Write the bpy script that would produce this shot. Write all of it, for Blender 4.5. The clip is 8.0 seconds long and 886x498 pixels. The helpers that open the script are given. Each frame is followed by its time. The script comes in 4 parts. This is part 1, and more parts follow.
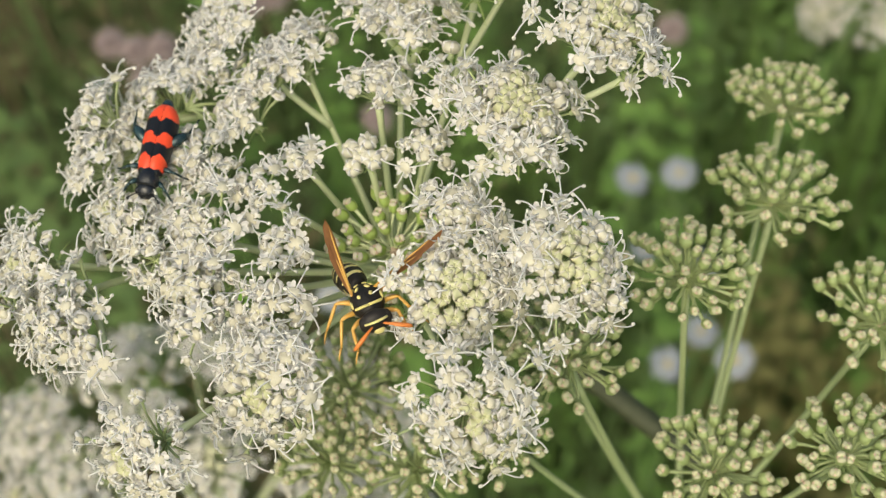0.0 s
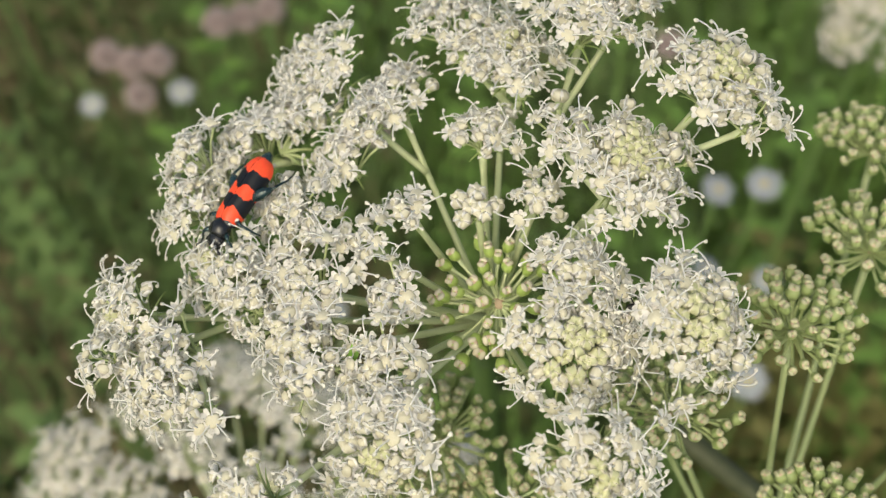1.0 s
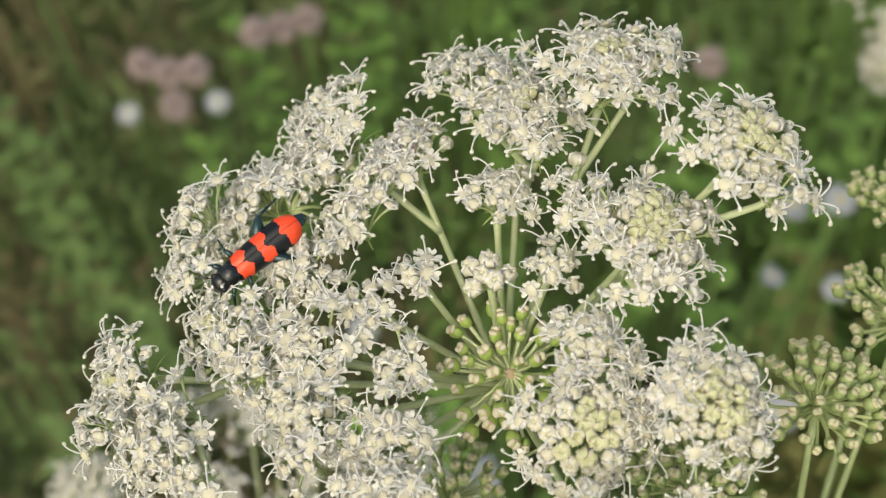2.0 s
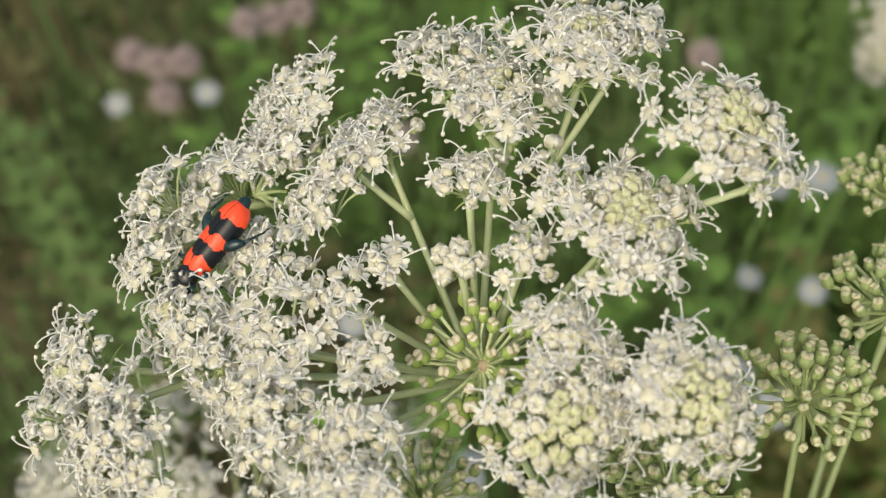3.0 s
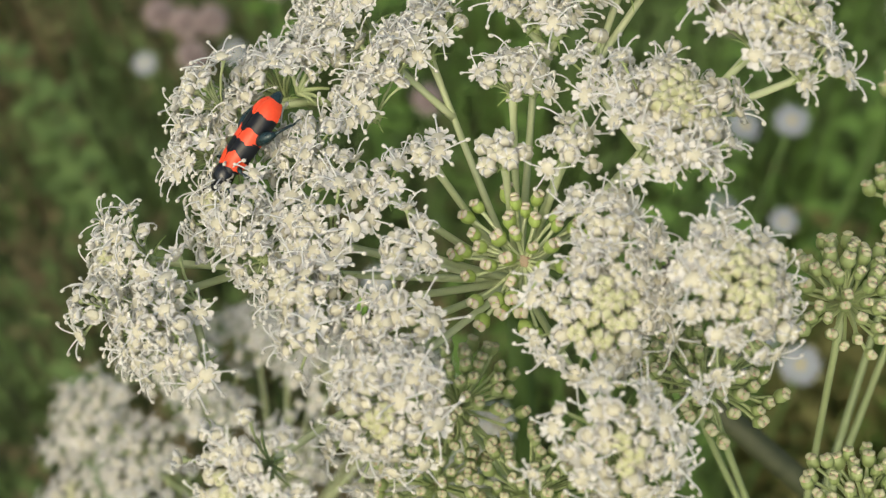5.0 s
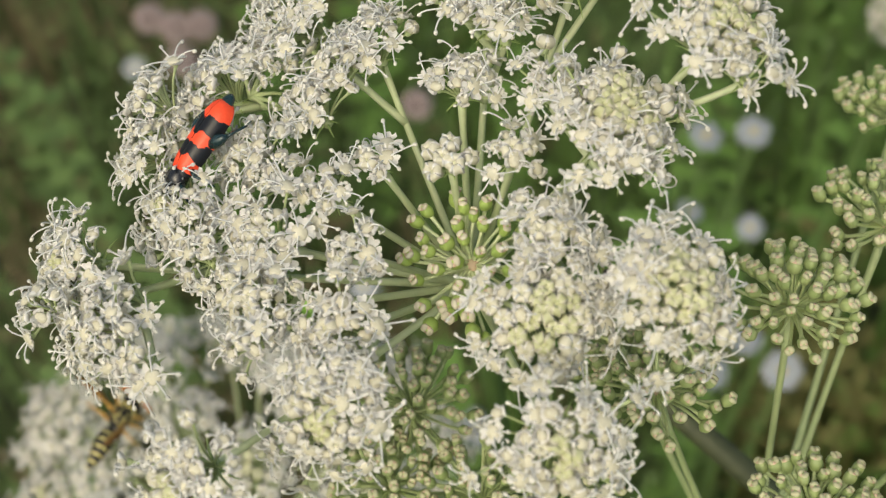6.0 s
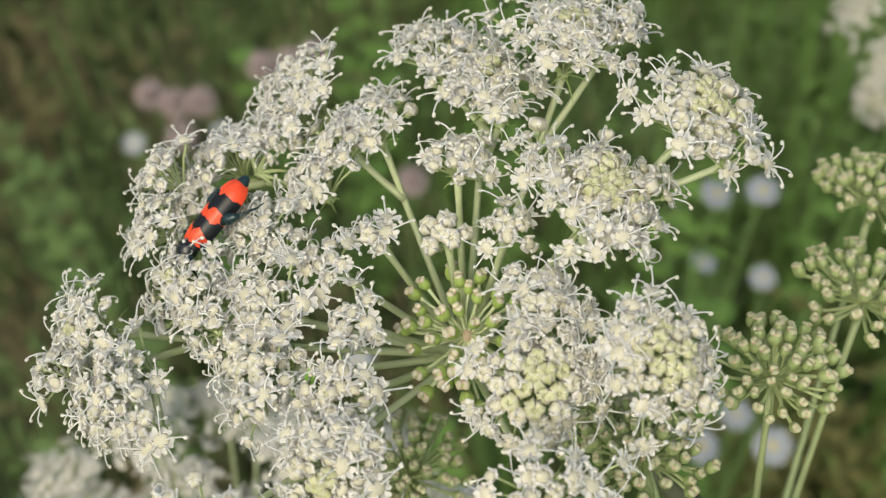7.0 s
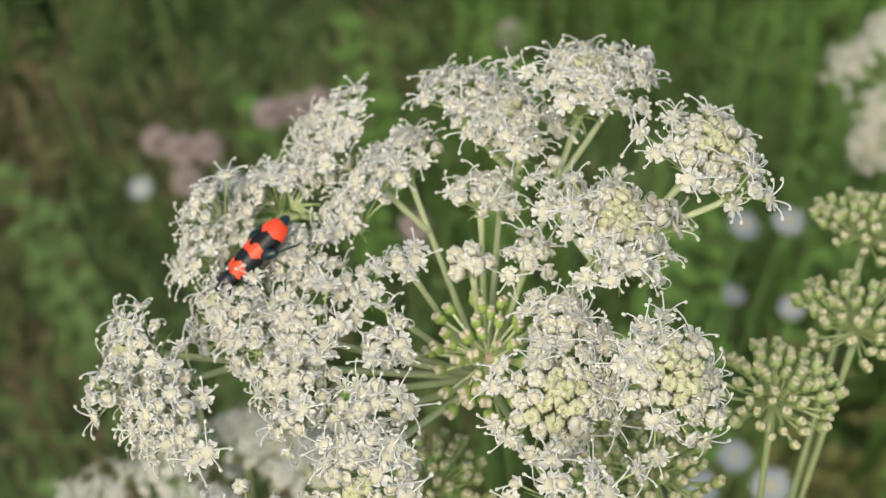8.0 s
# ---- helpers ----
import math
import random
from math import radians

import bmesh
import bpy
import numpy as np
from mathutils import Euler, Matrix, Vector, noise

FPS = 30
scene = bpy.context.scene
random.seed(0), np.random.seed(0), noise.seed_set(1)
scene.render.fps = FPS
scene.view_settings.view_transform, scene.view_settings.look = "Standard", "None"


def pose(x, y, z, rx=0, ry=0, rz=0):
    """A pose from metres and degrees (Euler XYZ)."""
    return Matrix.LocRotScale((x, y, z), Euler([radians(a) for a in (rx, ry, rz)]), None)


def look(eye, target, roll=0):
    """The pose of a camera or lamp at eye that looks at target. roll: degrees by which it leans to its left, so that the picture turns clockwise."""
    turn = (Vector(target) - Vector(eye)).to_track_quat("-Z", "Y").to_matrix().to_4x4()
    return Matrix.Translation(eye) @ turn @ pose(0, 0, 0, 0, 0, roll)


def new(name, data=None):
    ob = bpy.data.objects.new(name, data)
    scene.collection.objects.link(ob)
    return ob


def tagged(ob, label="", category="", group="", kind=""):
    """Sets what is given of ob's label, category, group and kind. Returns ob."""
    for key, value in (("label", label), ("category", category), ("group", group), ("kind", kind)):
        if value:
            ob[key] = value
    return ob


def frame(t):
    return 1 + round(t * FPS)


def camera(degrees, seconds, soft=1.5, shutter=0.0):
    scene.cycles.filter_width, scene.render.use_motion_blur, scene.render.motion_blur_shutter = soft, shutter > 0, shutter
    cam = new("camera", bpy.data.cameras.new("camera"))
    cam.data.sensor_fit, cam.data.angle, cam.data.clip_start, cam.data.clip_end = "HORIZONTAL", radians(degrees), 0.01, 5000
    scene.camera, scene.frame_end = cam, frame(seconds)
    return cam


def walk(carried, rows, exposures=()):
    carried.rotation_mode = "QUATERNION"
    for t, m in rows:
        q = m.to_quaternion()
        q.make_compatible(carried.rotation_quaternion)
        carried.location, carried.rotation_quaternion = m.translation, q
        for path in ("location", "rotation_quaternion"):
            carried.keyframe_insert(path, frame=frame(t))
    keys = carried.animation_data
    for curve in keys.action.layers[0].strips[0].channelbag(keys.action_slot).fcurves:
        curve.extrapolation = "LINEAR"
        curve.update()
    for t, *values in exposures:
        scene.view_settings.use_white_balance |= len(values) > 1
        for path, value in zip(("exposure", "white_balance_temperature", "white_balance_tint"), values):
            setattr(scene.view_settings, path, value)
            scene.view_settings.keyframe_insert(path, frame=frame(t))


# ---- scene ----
cam = camera(36.0, 8.0, soft=1.3)
PATH = [
    (0, look((0.00387, -0.11374, 1.06187), (0.00680, 0.00367, 0.89998), -1.07)),
    (0.5, look((-0.00504, -0.10723, 1.06286), (0.00051, 0.00914, 0.90030), -0.01)),
    (1, look((-0.01361, -0.10594, 1.06245), (-0.00638, 0.01197, 0.90106), 0.81)),
    (1.5, look((-0.01343, -0.10039, 1.06231), (-0.00871, 0.01850, 0.90155), 0.18)),
    (2, look((-0.00964, -0.09568, 1.06190), (-0.00812, 0.02276, 0.90075), -0.40)),
    (2.2, look((-0.00747, -0.09541, 1.05937), (-0.00600, 0.02287, 0.89810), -0.51)),
    (3.5, look((-0.00632, -0.09046, 1.05474), (-0.00359, 0.02654, 0.89256), 0.63)),
    (4, look((-0.01212, -0.09447, 1.05220), (-0.00921, 0.02147, 0.88926), 1.04)),
    (4.2, look((-0.01086, -0.09723, 1.04965), (-0.00949, 0.01903, 0.88691), 0.53)),
    (5.3, look((-0.00843, -0.10029, 1.04894), (-0.00953, 0.01464, 0.88526), -0.52)),
    (5.5, look((-0.00734, -0.10037, 1.04848), (-0.00704, 0.01458, 0.88481), 0.05)),
    (6, look((-0.00302, -0.10088, 1.05000), (-0.00374, 0.01493, 0.88695), -0.20)),
    (6.5, look((-0.00690, -0.10217, 1.05388), (-0.00671, 0.01816, 0.89414), 0.46)),
    (7, look((-0.00333, -0.10616, 1.05632), (-0.00320, 0.01854, 0.89996), 0.51)),
    (7.5, look((-0.00513, -0.11146, 1.06221), (-0.00447, 0.01592, 0.90802), 1.09)),
    (8, look((-0.00722, -0.11681, 1.06494), (-0.00658, 0.01346, 0.91318), 0.95)),
]
walk(cam, PATH, [(0.0, 0.24, 7000, 0), (2.0, 0.25, 7000, 0), (4.0, 0.24, 6950, 0), (5.5, 0.10, 6950, 0), (6.0, 0.15, 6950, 0), (6.5, 0.16, 6850, 0), (7.0, 0.18, 6700, 0), (8.0, 0.23, 6700, 0)])
cam.data.dof.use_dof = True
cam.data.dof.focus_distance = 0.167
cam.data.dof.aperture_fstop = 25.0
cam.data.dof.aperture_blades = 0

# world and sun: bright hazy daylight
world = bpy.data.worlds.new("sky")
scene.world = world
world.use_nodes = True
wn = world.node_tree
sky = wn.nodes.new("ShaderNodeTexSky")
sky.sky_type = "NISHITA"
sky.sun_disc = False
sky.sun_elevation, sky.sun_rotation = radians(50), radians(-154)
wn.nodes["Background"].inputs["Strength"].default_value = 0.15
sky.dust_density, sky.ozone_density = 6.0, 0.6
wn.links.new(sky.outputs[0], wn.nodes["Background"].inputs["Color"])
sun = new("sun", bpy.data.lights.new("sun", "SUN"))
sun.data.energy, sun.data.angle, sun.data.color = 0.60, radians(60), (1.0, 0.975, 0.92)
sun.matrix_world = look((-0.28, -0.58, 0.77), (0, 0, 0))


# ---- materials ----
def mat(name, dark, light, rough=0.6, scale=600, detail=3, bump=0.15, through_light=0.0, coat=0.0, island=0.0, spec=0.5, metal=0.0):
    """Two-tone noise surface with fine relief; through_light: share of light that shines through (petals, leaves)."""
    m = bpy.data.materials.new(name)
    m.use_nodes = True
    t = m.node_tree
    n, l = t.nodes, t.links
    p = n["Principled BSDF"]
    tc = n.new("ShaderNodeTexCoord")
    big, fine = n.new("ShaderNodeTexNoise"), n.new("ShaderNodeTexNoise")
    big.inputs["Scale"].default_value, big.inputs["Detail"].default_value = scale * 0.25, detail
    fine.inputs["Scale"].default_value, fine.inputs["Detail"].default_value = scale, detail
    l.new(tc.outputs["Object"], big.inputs["Vector"])
    l.new(tc.outputs["Object"], fine.inputs["Vector"])
    info, geo = n.new("ShaderNodeObjectInfo"), n.new("ShaderNodeNewGeometry")
    add = n.new("ShaderNodeMath")
    add.operation = "MULTIPLY_ADD"
    l.new(fine.outputs["Fac"], add.inputs[0])
    add.inputs[1].default_value = 0.5
    half = n.new("ShaderNodeMath")
    half.operation = "MULTIPLY"
    half.inputs[1].default_value = 0.5
    l.new(big.outputs["Fac"], half.inputs[0])
    l.new(half.outputs[0], add.inputs[2])
    vary = n.new("ShaderNodeMath")
    vary.operation = "MULTIPLY_ADD"
    l.new(geo.outputs["Random Per Island"] if island else info.outputs["Random"], vary.inputs[0])
    vary.inputs[1].default_value = island or 0.25
    l.new(add.outputs[0], vary.inputs[2])
    ramp = n.new("ShaderNodeMapRange")
    ramp.inputs["From Min"].default_value, ramp.inputs["From Max"].default_value = 0.3, 0.75 + (island or 0.25)
    l.new(vary.outputs[0], ramp.inputs["Value"])
    mix = n.new("ShaderNodeMix")
    mix.data_type = "RGBA"
    mix.inputs["A"].default_value, mix.inputs["B"].default_value = (*dark, 1), (*light, 1)
    l.new(ramp.outputs[0], mix.inputs["Factor"])
    l.new(mix.outputs["Result"], p.inputs["Base Color"])
    p.inputs["Roughness"].default_value = rough
    p.inputs["Coat Weight"].default_value = coat
    p.inputs["Coat Roughness"].default_value = 0.15
    p.inputs["Specular IOR Level"].default_value = spec
    p.inputs["Metallic"].default_value = metal
    if bump:
        b = n.new("ShaderNodeBump")
        b.inputs["Strength"].default_value, b.inputs["Distance"].default_value = bump, 0.3 / scale
        l.new(fine.outputs["Fac"], b.inputs["Height"])
        l.new(b.outputs[0], p.inputs["Normal"])
    if through_light:
        tr, ms = n.new("ShaderNodeBsdfTranslucent"), n.new("ShaderNodeMixShader")
        l.new(mix.outputs["Result"], tr.inputs["Color"])
        ms.inputs[0].default_value = through_light
        l.new(p.outputs[0], ms.inputs[1])
        l.new(tr.outputs[0], ms.inputs[2])
        l.new(ms.outputs[0], n["Material Output"].inputs["Surface"])
    return m


PETAL = mat("petal_white", (0.735, 0.71, 0.67), (0.815, 0.80, 0.77), 0.5, 1300, through_light=0.32, bump=0.25)
DISC = mat("nectar_disc", (0.50, 0.47, 0.35), (0.60, 0.57, 0.45), 0.45, 1800, bump=0.4)
FILAMENT = mat("filament", (0.68, 0.68, 0.66), (0.77, 0.77, 0.76), 0.5, 900, through_light=0.2, bump=0)
ANTHER = mat("anther", (0.58, 0.555, 0.49), (0.69, 0.67, 0.62), 0.6, 2000, bump=0.2)
BUD = mat("bud_cream", (0.56, 0.53, 0.40), (0.66, 0.635, 0.515), 0.5, 900, through_light=0.1, bump=0.2)
BUD_GREEN = mat("bud_green", (0.48, 0.49, 0.265), (0.595, 0.595, 0.375), 0.5, 900, through_light=0.1, bump=0.2)
BUD_CORE = mat("bud_core", (0.46, 0.46, 0.28), (0.58, 0.57, 0.40), 0.6, 900, bump=0)
STALK = mat("stalk_green", (0.47, 0.54, 0.28), (0.66, 0.71, 0.46), 0.5, 500, through_light=0.08)
PEDICEL = mat("pedicel_green", (0.42, 0.51, 0.22), (0.60, 0.67, 0.38), 0.5, 700, through_light=0.15, bump=0)
BRACT = mat("bract_green", (0.30, 0.42, 0.12), (0.48, 0.58, 0.24), 0.5, 700, through_light=0.2, bump=0)
SEED_STALK = mat("seed_stalk", (0.27, 0.34, 0.15), (0.42, 0.48, 0.26), 0.5, 500)
FRUIT = mat("fruit_green", (0.22, 0.29, 0.10), (0.37, 0.43, 0.20), 0.45, 900)
FRUIT_FRESH = mat("fruit_fresh", (0.30, 0.42, 0.09), (0.46, 0.58, 0.19), 0.4, 900, through_light=0.1)
STYLE = mat("style_base", (0.50, 0.45, 0.33), (0.64, 0.60, 0.48), 0.6, 1500)
STYLE_GREEN = mat("style_base_green", (0.38, 0.38, 0.22), (0.51, 0.49, 0.32), 0.6, 1500)
HUBM = mat("hub_reddish", (0.46, 0.31, 0.23), (0.56, 0.46, 0.33), 0.6, 900)


# ---- mesh tools ----
class Build:
    """Collects verts, faces and material slots of one mesh."""

    def __init__(self):
        self.v, self.f, self.m = [], [], []

    def face(self, idx, slot):
        self.f.append(idx)
        self.m.append(slot)

    def tube(self, pts, radii, sides=6, slot=0, flat=1.0, cap=True, ribs=0.0):
        pts = [Vector(p) for p in pts]
        n0 = len(self.v)
        ref = Vector((0, 0, 1))
        if abs((pts[-1] - pts[0]).normalized().z) > 0.9:
            ref = Vector((1, 0, 0))
        for i, p in enumerate(pts):
            d = (pts[min(i + 1, len(pts) - 1)] - pts[max(i - 1, 0)]).normalized()
            a = d.cross(ref).normalized()
            b = d.cross(a)
            r0 = radii[i] if isinstance(radii, (list, tuple)) else radii
            for k in range(sides):
                w = 2 * math.pi * k / sides
                r = r0 * (1 - ribs * (k % 2))
                self.v.append(p + a * (math.cos(w) * r) + b * (math.sin(w) * r * flat))
        for i in range(len(pts) - 1):
            for k in range(sides):
                q = n0 + i * sides
                k2 = (k + 1) % sides
                self.face((q + k, q + k2, q + sides + k2, q + sides + k), slot)
        if cap:
            self.face(tuple(range(n0, n0 + sides))[::-1], slot)
            e = n0 + (len(pts) - 1) * sides
            self.face(tuple(range(e, e + sides)), slot)

    def ball(self, m, slot=0, seg=8, rings=5, shape=None):
        """Unit sphere under matrix m; shape(theta, phi) gives a radius factor."""
        n0 = len(self.v)
        for j in range(1, rings):
            ph = math.pi * j / rings
            for k in range(seg):
                th = 2 * math.pi * k / seg
                r = shape(th, ph) if shape else 1.0
                self.v.append(m @ Vector((r * math.sin(ph) * math.cos(th), r * math.sin(ph) * math.sin(th), r * math.cos(ph))))
        top, bot = len(self.v), len(self.v) + 1
        self.v.append(m @ Vector((0, 0, shape(0, 0) if shape else 1.0)))
        self.v.append(m @ Vector((0, 0, -(shape(0, math.pi) if shape else 1.0))))
        for j in range(rings - 2):
            for k in range(seg):
                a, b = n0 + j * seg + k, n0 + j * seg + (k + 1) % seg
                self.face((a, a + seg, b + seg, b), slot)
        for k in range(seg):
            self.face((top, n0 + k, n0 + (k + 1) % seg), slot)
            e = n0 + (rings - 2) * seg
            self.face((bot, e + (k + 1) % seg, e + k), slot)

    def sheet(self, rows, slot=0):
        """A grid of points, row by row."""
        n0, w = len(self.v), len(rows[0])
        for row in rows:
            self.v += [Vector(p) for p in row]
        for i in range(len(rows) - 1):
            for k in range(w - 1):
                a = n0 + i * w + k
                self.face((a, a + 1, a + w + 1, a + w), slot)

    def put(self, other, m):
        n0 = len(self.v)
        self.v += [m @ p for p in other.v]
        self.f += [tuple(i + n0 for i in f) for f in other.f]
        self.m += other.m

    def mesh(self, name, mats):
        me = bpy.data.meshes.new(name)
        me.from_pydata([tuple(p) for p in self.v], [], self.f)
        me.polygons.foreach_set("material_index", self.m)
        me.polygons.foreach_set("use_smooth", [True] * len(self.f))
        for x in mats:
            me.materials.append(x)
        me.update()
        return me


def part(name, data, parent, label="", m=None, kind=""):
    ob = new(name, data)
    ob.parent = parent
    if m is not None:
        ob.matrix_basis = m
    return tagged(ob, label=label, kind=kind)


def thing(name, at, label, category, group="", kind=""):
    ob = new(name)
    ob.empty_display_size = 0.01
    ob.matrix_basis = at if isinstance(at, Matrix) else Matrix.Translation(at)
    return tagged(ob, label, category, group, kind)


def facing(p, d, spin=0.0, size=1.0):
    """A matrix whose z axis points along d."""
    return Matrix.Translation(p) @ Vector(d).to_track_quat("Z", "Y").to_matrix().to_4x4() @ Matrix.Rotation(spin, 4, "Z") @ Matrix.Scale(size, 4)


def bend(a, b, sag, n=6):
    """Points from a to b, bowed by the vector sag."""
    a, b, sag = Vector(a), Vector(b), Vector(sag)
    return [a.lerp(b, i / n) + sag * (4 * (i / n) * (1 - i / n)) for i in range(n + 1)]


# ---- flowers of the umbels (metres, z is the flower's face) ----
FLOWER_MATS = [PETAL, DISC, FILAMENT, ANTHER, BUD, BUD_GREEN, PEDICEL, BUD_CORE]
R0 = 0.00155


def petal(b, ang, rng, lift=0.25, length=1.0, curl=0.35):
    """A broad heart-shaped petal: its notched tip turned in."""
    c, s = math.cos(ang), math.sin(ang)
    rows = []
    for i, (u, w) in enumerate(((0.36, 0.18), (0.55, 0.32), (0.74, 0.43), (0.90, 0.45), (1.02, 0.38), (1.06, 0.24))):
        row = []
        for v in (-1, -0.5, 0, 0.5, 1):
            x = u * length * (1 - (0.13 * (1 - abs(v)) ** 2 if i >= 4 else 0.0))
            y = v * w
            z = lift * u + 0.13 * v * v - curl * max(0, u - 0.6) ** 2 * 3 - (0.07 if abs(v) < 0.3 else 0) + (0.10 if i == 5 else 0) + (rng.uniform(-0.09, 0.09) if i > 2 else 0)
            row.append(Vector((c * x - s * y, s * x + c * y, z)) * R0)
        rows.append(row)
    b.sheet(rows, 0)


def stamen(b, ang, rng, reach, rise):
    c, s = math.cos(ang), math.sin(ang)
    side = rng.uniform(-0.35, 0.35)
    pts = []
    for u in (0, 0.25, 0.5, 0.75, 0.92, 1.0):
        x = 0.15 + reach * (u - 0.18 * max(0, u - 0.7) * 3)
        z = 0.1 + rise * math.sin(u * 2.0)
        y = side * u * u
        pts.append(Vector((c * x - s * y, s * x + c * y, z)) * R0)
    b.tube(pts, [0.00012, 0.00011, 0.000105, 0.0001, 0.000095, 0.00009], 5, 2, cap=False)
    b.ball(Matrix.Translation(pts[-1]) @ Matrix.Rotation(ang, 4, "Z") @ Matrix.Diagonal((0.00036, 0.00026, 0.00026, 1)), 3, 8, 5)


def open_flower(seed):
    rng = random.Random(seed)
    b = Build()
    lift = rng.uniform(0.02, 0.25)
    for k in range(5):
        petal(b, k * 1.2566 + rng.uniform(-0.1, 0.1), rng, lift + rng.uniform(-0.1, 0.1), rng.uniform(0.92, 1.10), rng.uniform(0.0, 0.3))
    b.ball(Matrix.Translation((0, 0, 0.00012)) @ Matrix.Diagonal((0.00102, 0.00096, 0.00046, 1)), 1, 14, 8, lambda t, p: 1 + 0.06 * math.cos(2 * t) + 0.05 * math.cos(5 * t) * math.sin(p) + 0.03 * math.cos(7 * t) * math.sin(5 * p))
    b.ball(Matrix.Translation((0, 0, -0.00035)) @ Matrix.Diagonal((0.00040, 0.00040, 0.0006, 1)), 6, 6, 4)
    for k in range(5):
        if rng.random() < 0.74:
            stamen(b, (k + 0.5) * 1.2566 + rng.uniform(-0.2, 0.2), rng, rng.uniform(1.6, 2.8), rng.uniform(0.5, 1.3))
    return b


def rolled_petal(b, ang, profile, widths, slot, rng, keel=0.24, groove=0.04):
    """A petal rolled inwards: its midrib follows profile (out, up), bulging across."""
    c, s = math.cos(ang), math.sin(ang)
    j, tw = rng.uniform(0.92, 1.08), rng.uniform(-0.06, 0.06)
    rows = []
    for i, ((x, z), w) in enumerate(zip(profile, widths)):
        row = []
        for v in (-1, -0.55, 0, 0.55, 1):
            k = (v * v) * (1.0 if i else 0.3)
            xx = x * j - keel * k - (groove if v == 0 and i else 0)
            zz = z * j - keel * 0.45 * k - (groove * 0.7 if v == 0 and i > 2 else 0)
            y = v * w + tw * i * 0.3
            row.append(Vector((c * xx - s * y, s * xx + c * y, zz)) * R0)
        rows.append(row)
    b.sheet(rows, slot)


def curl_out(b, ang, rng):
    """A filament still rolled up: it rises, turns over and hangs back to its anther."""
    c, s = math.cos(ang), math.sin(ang)
    w, h = rng.uniform(0.30, 0.48), rng.uniform(0.45, 0.75)
    pts = []
    for k in range(8):
        a = math.pi * (1.0 - 1.55 * k / 7)
        x, z = 0.62 + w * math.cos(a) + 0.05 * k, 0.15 + h * math.sin(max(a, -1.2))
        pts.append(Vector((c * x, s * x, z)) * R0)
    b.tube(pts, 0.000095, 5, 2, cap=False)
    b.ball(Matrix.Translation(pts[-1]) @ Matrix.Scale(0.00026, 4), 3, 8, 5)


def half_flower(seed):
    """A flower just opening: five short raised petals with their tips turned in, perhaps a stamen or two."""
    rng = random.Random(seed)
    b = Build()
    for k in range(5):
        if rng.random() < 0.12:
            continue
        ang = k * 1.2566 + rng.uniform(-0.22, 0.22)
        out, lift = rng.uniform(0.62, 0.84), rng.uniform(0.12, 0.62)
        prof = ((0.26, -0.10), (0.26 + out * 0.45, lift * 0.25), (0.26 + out * 0.70, lift * 0.62), (0.26 + out * 0.74, lift * 0.95 + 0.06), (0.26 + out * 0.48, lift + 0.12))
        rolled_petal(b, ang, prof, (0.22, 0.44, 0.50, 0.42, 0.20), 0, rng, 0.17, 0.06)
    b.ball(Matrix.Translation((0, 0, 0.00022)) @ Matrix.Diagonal((0.00080, 0.00074, 0.00046, 1)), 1, 12, 7, lambda t, p: 1 + 0.10 * math.cos(2 * t) + 0.07 * math.cos(5 * t + seed) * math.sin(p))
    b.ball(Matrix.Translation((0, 0, -0.00045)) @ Matrix.Diagonal((0.00045, 0.00045, 0.0006, 1)), 6, 6, 4)
    for k in range(rng.choice((1, 2, 3, 3))):
        curl_out(b, rng.uniform(0, 6.28), rng)
    for k in range(rng.choice((0, 0, 1, 2))):
        stamen(b, rng.uniform(0, 6.28), rng, rng.uniform(0.9, 1.6), rng.uniform(0.4, 0.8))
    return b


def tongue(b, ang, prof, width, thick, slot, rim, rng):
    """A fleshy petal rolled over the bud: a grooved band that follows prof (out, up)."""
    c, s = math.cos(ang), math.sin(ang)
    j, tw = rng.uniform(0.90, 1.10), rng.uniform(-0.16, 0.16)
    n0, sides, n = len(b.v), 8, len(prof)
    for i, (x, z) in enumerate(prof):
        x1, z1 = prof[min(i + 1, n - 1)]
        x0, z0 = prof[max(i - 1, 0)]
        ln = math.hypot(x1 - x0, z1 - z0)
        nx, nz = (z1 - z0) / ln, -(x1 - x0) / ln
        for k in range(sides):
            a = 2 * math.pi * k / sides
            out = math.cos(a) * thick[i]
            if k == 0:
                out -= thick[i] * 0.75
            fold = 1 + (rng.uniform(-0.09, 0.09) if 0 < i < n - 1 else 0)
            xx, zz, y = (x + nx * out) * j * fold, (z + nz * out) * j * fold, math.sin(a) * width[i] * fold + tw * i * 0.12
            b.v.append(Vector((c * xx - s * y, s * xx + c * y, zz)) * R0)
    for i in range(n - 1):
        for k in range(sides):
            q, k2 = n0 + i * sides, (k + 1) % sides
            b.face((q + k, q + k2, q + sides + k2, q + sides + k), slot if k in (0, 7) or i < 2 else rim)
    e = n0 + (n - 1) * sides
    b.face(tuple(range(e, e + sides)), slot)


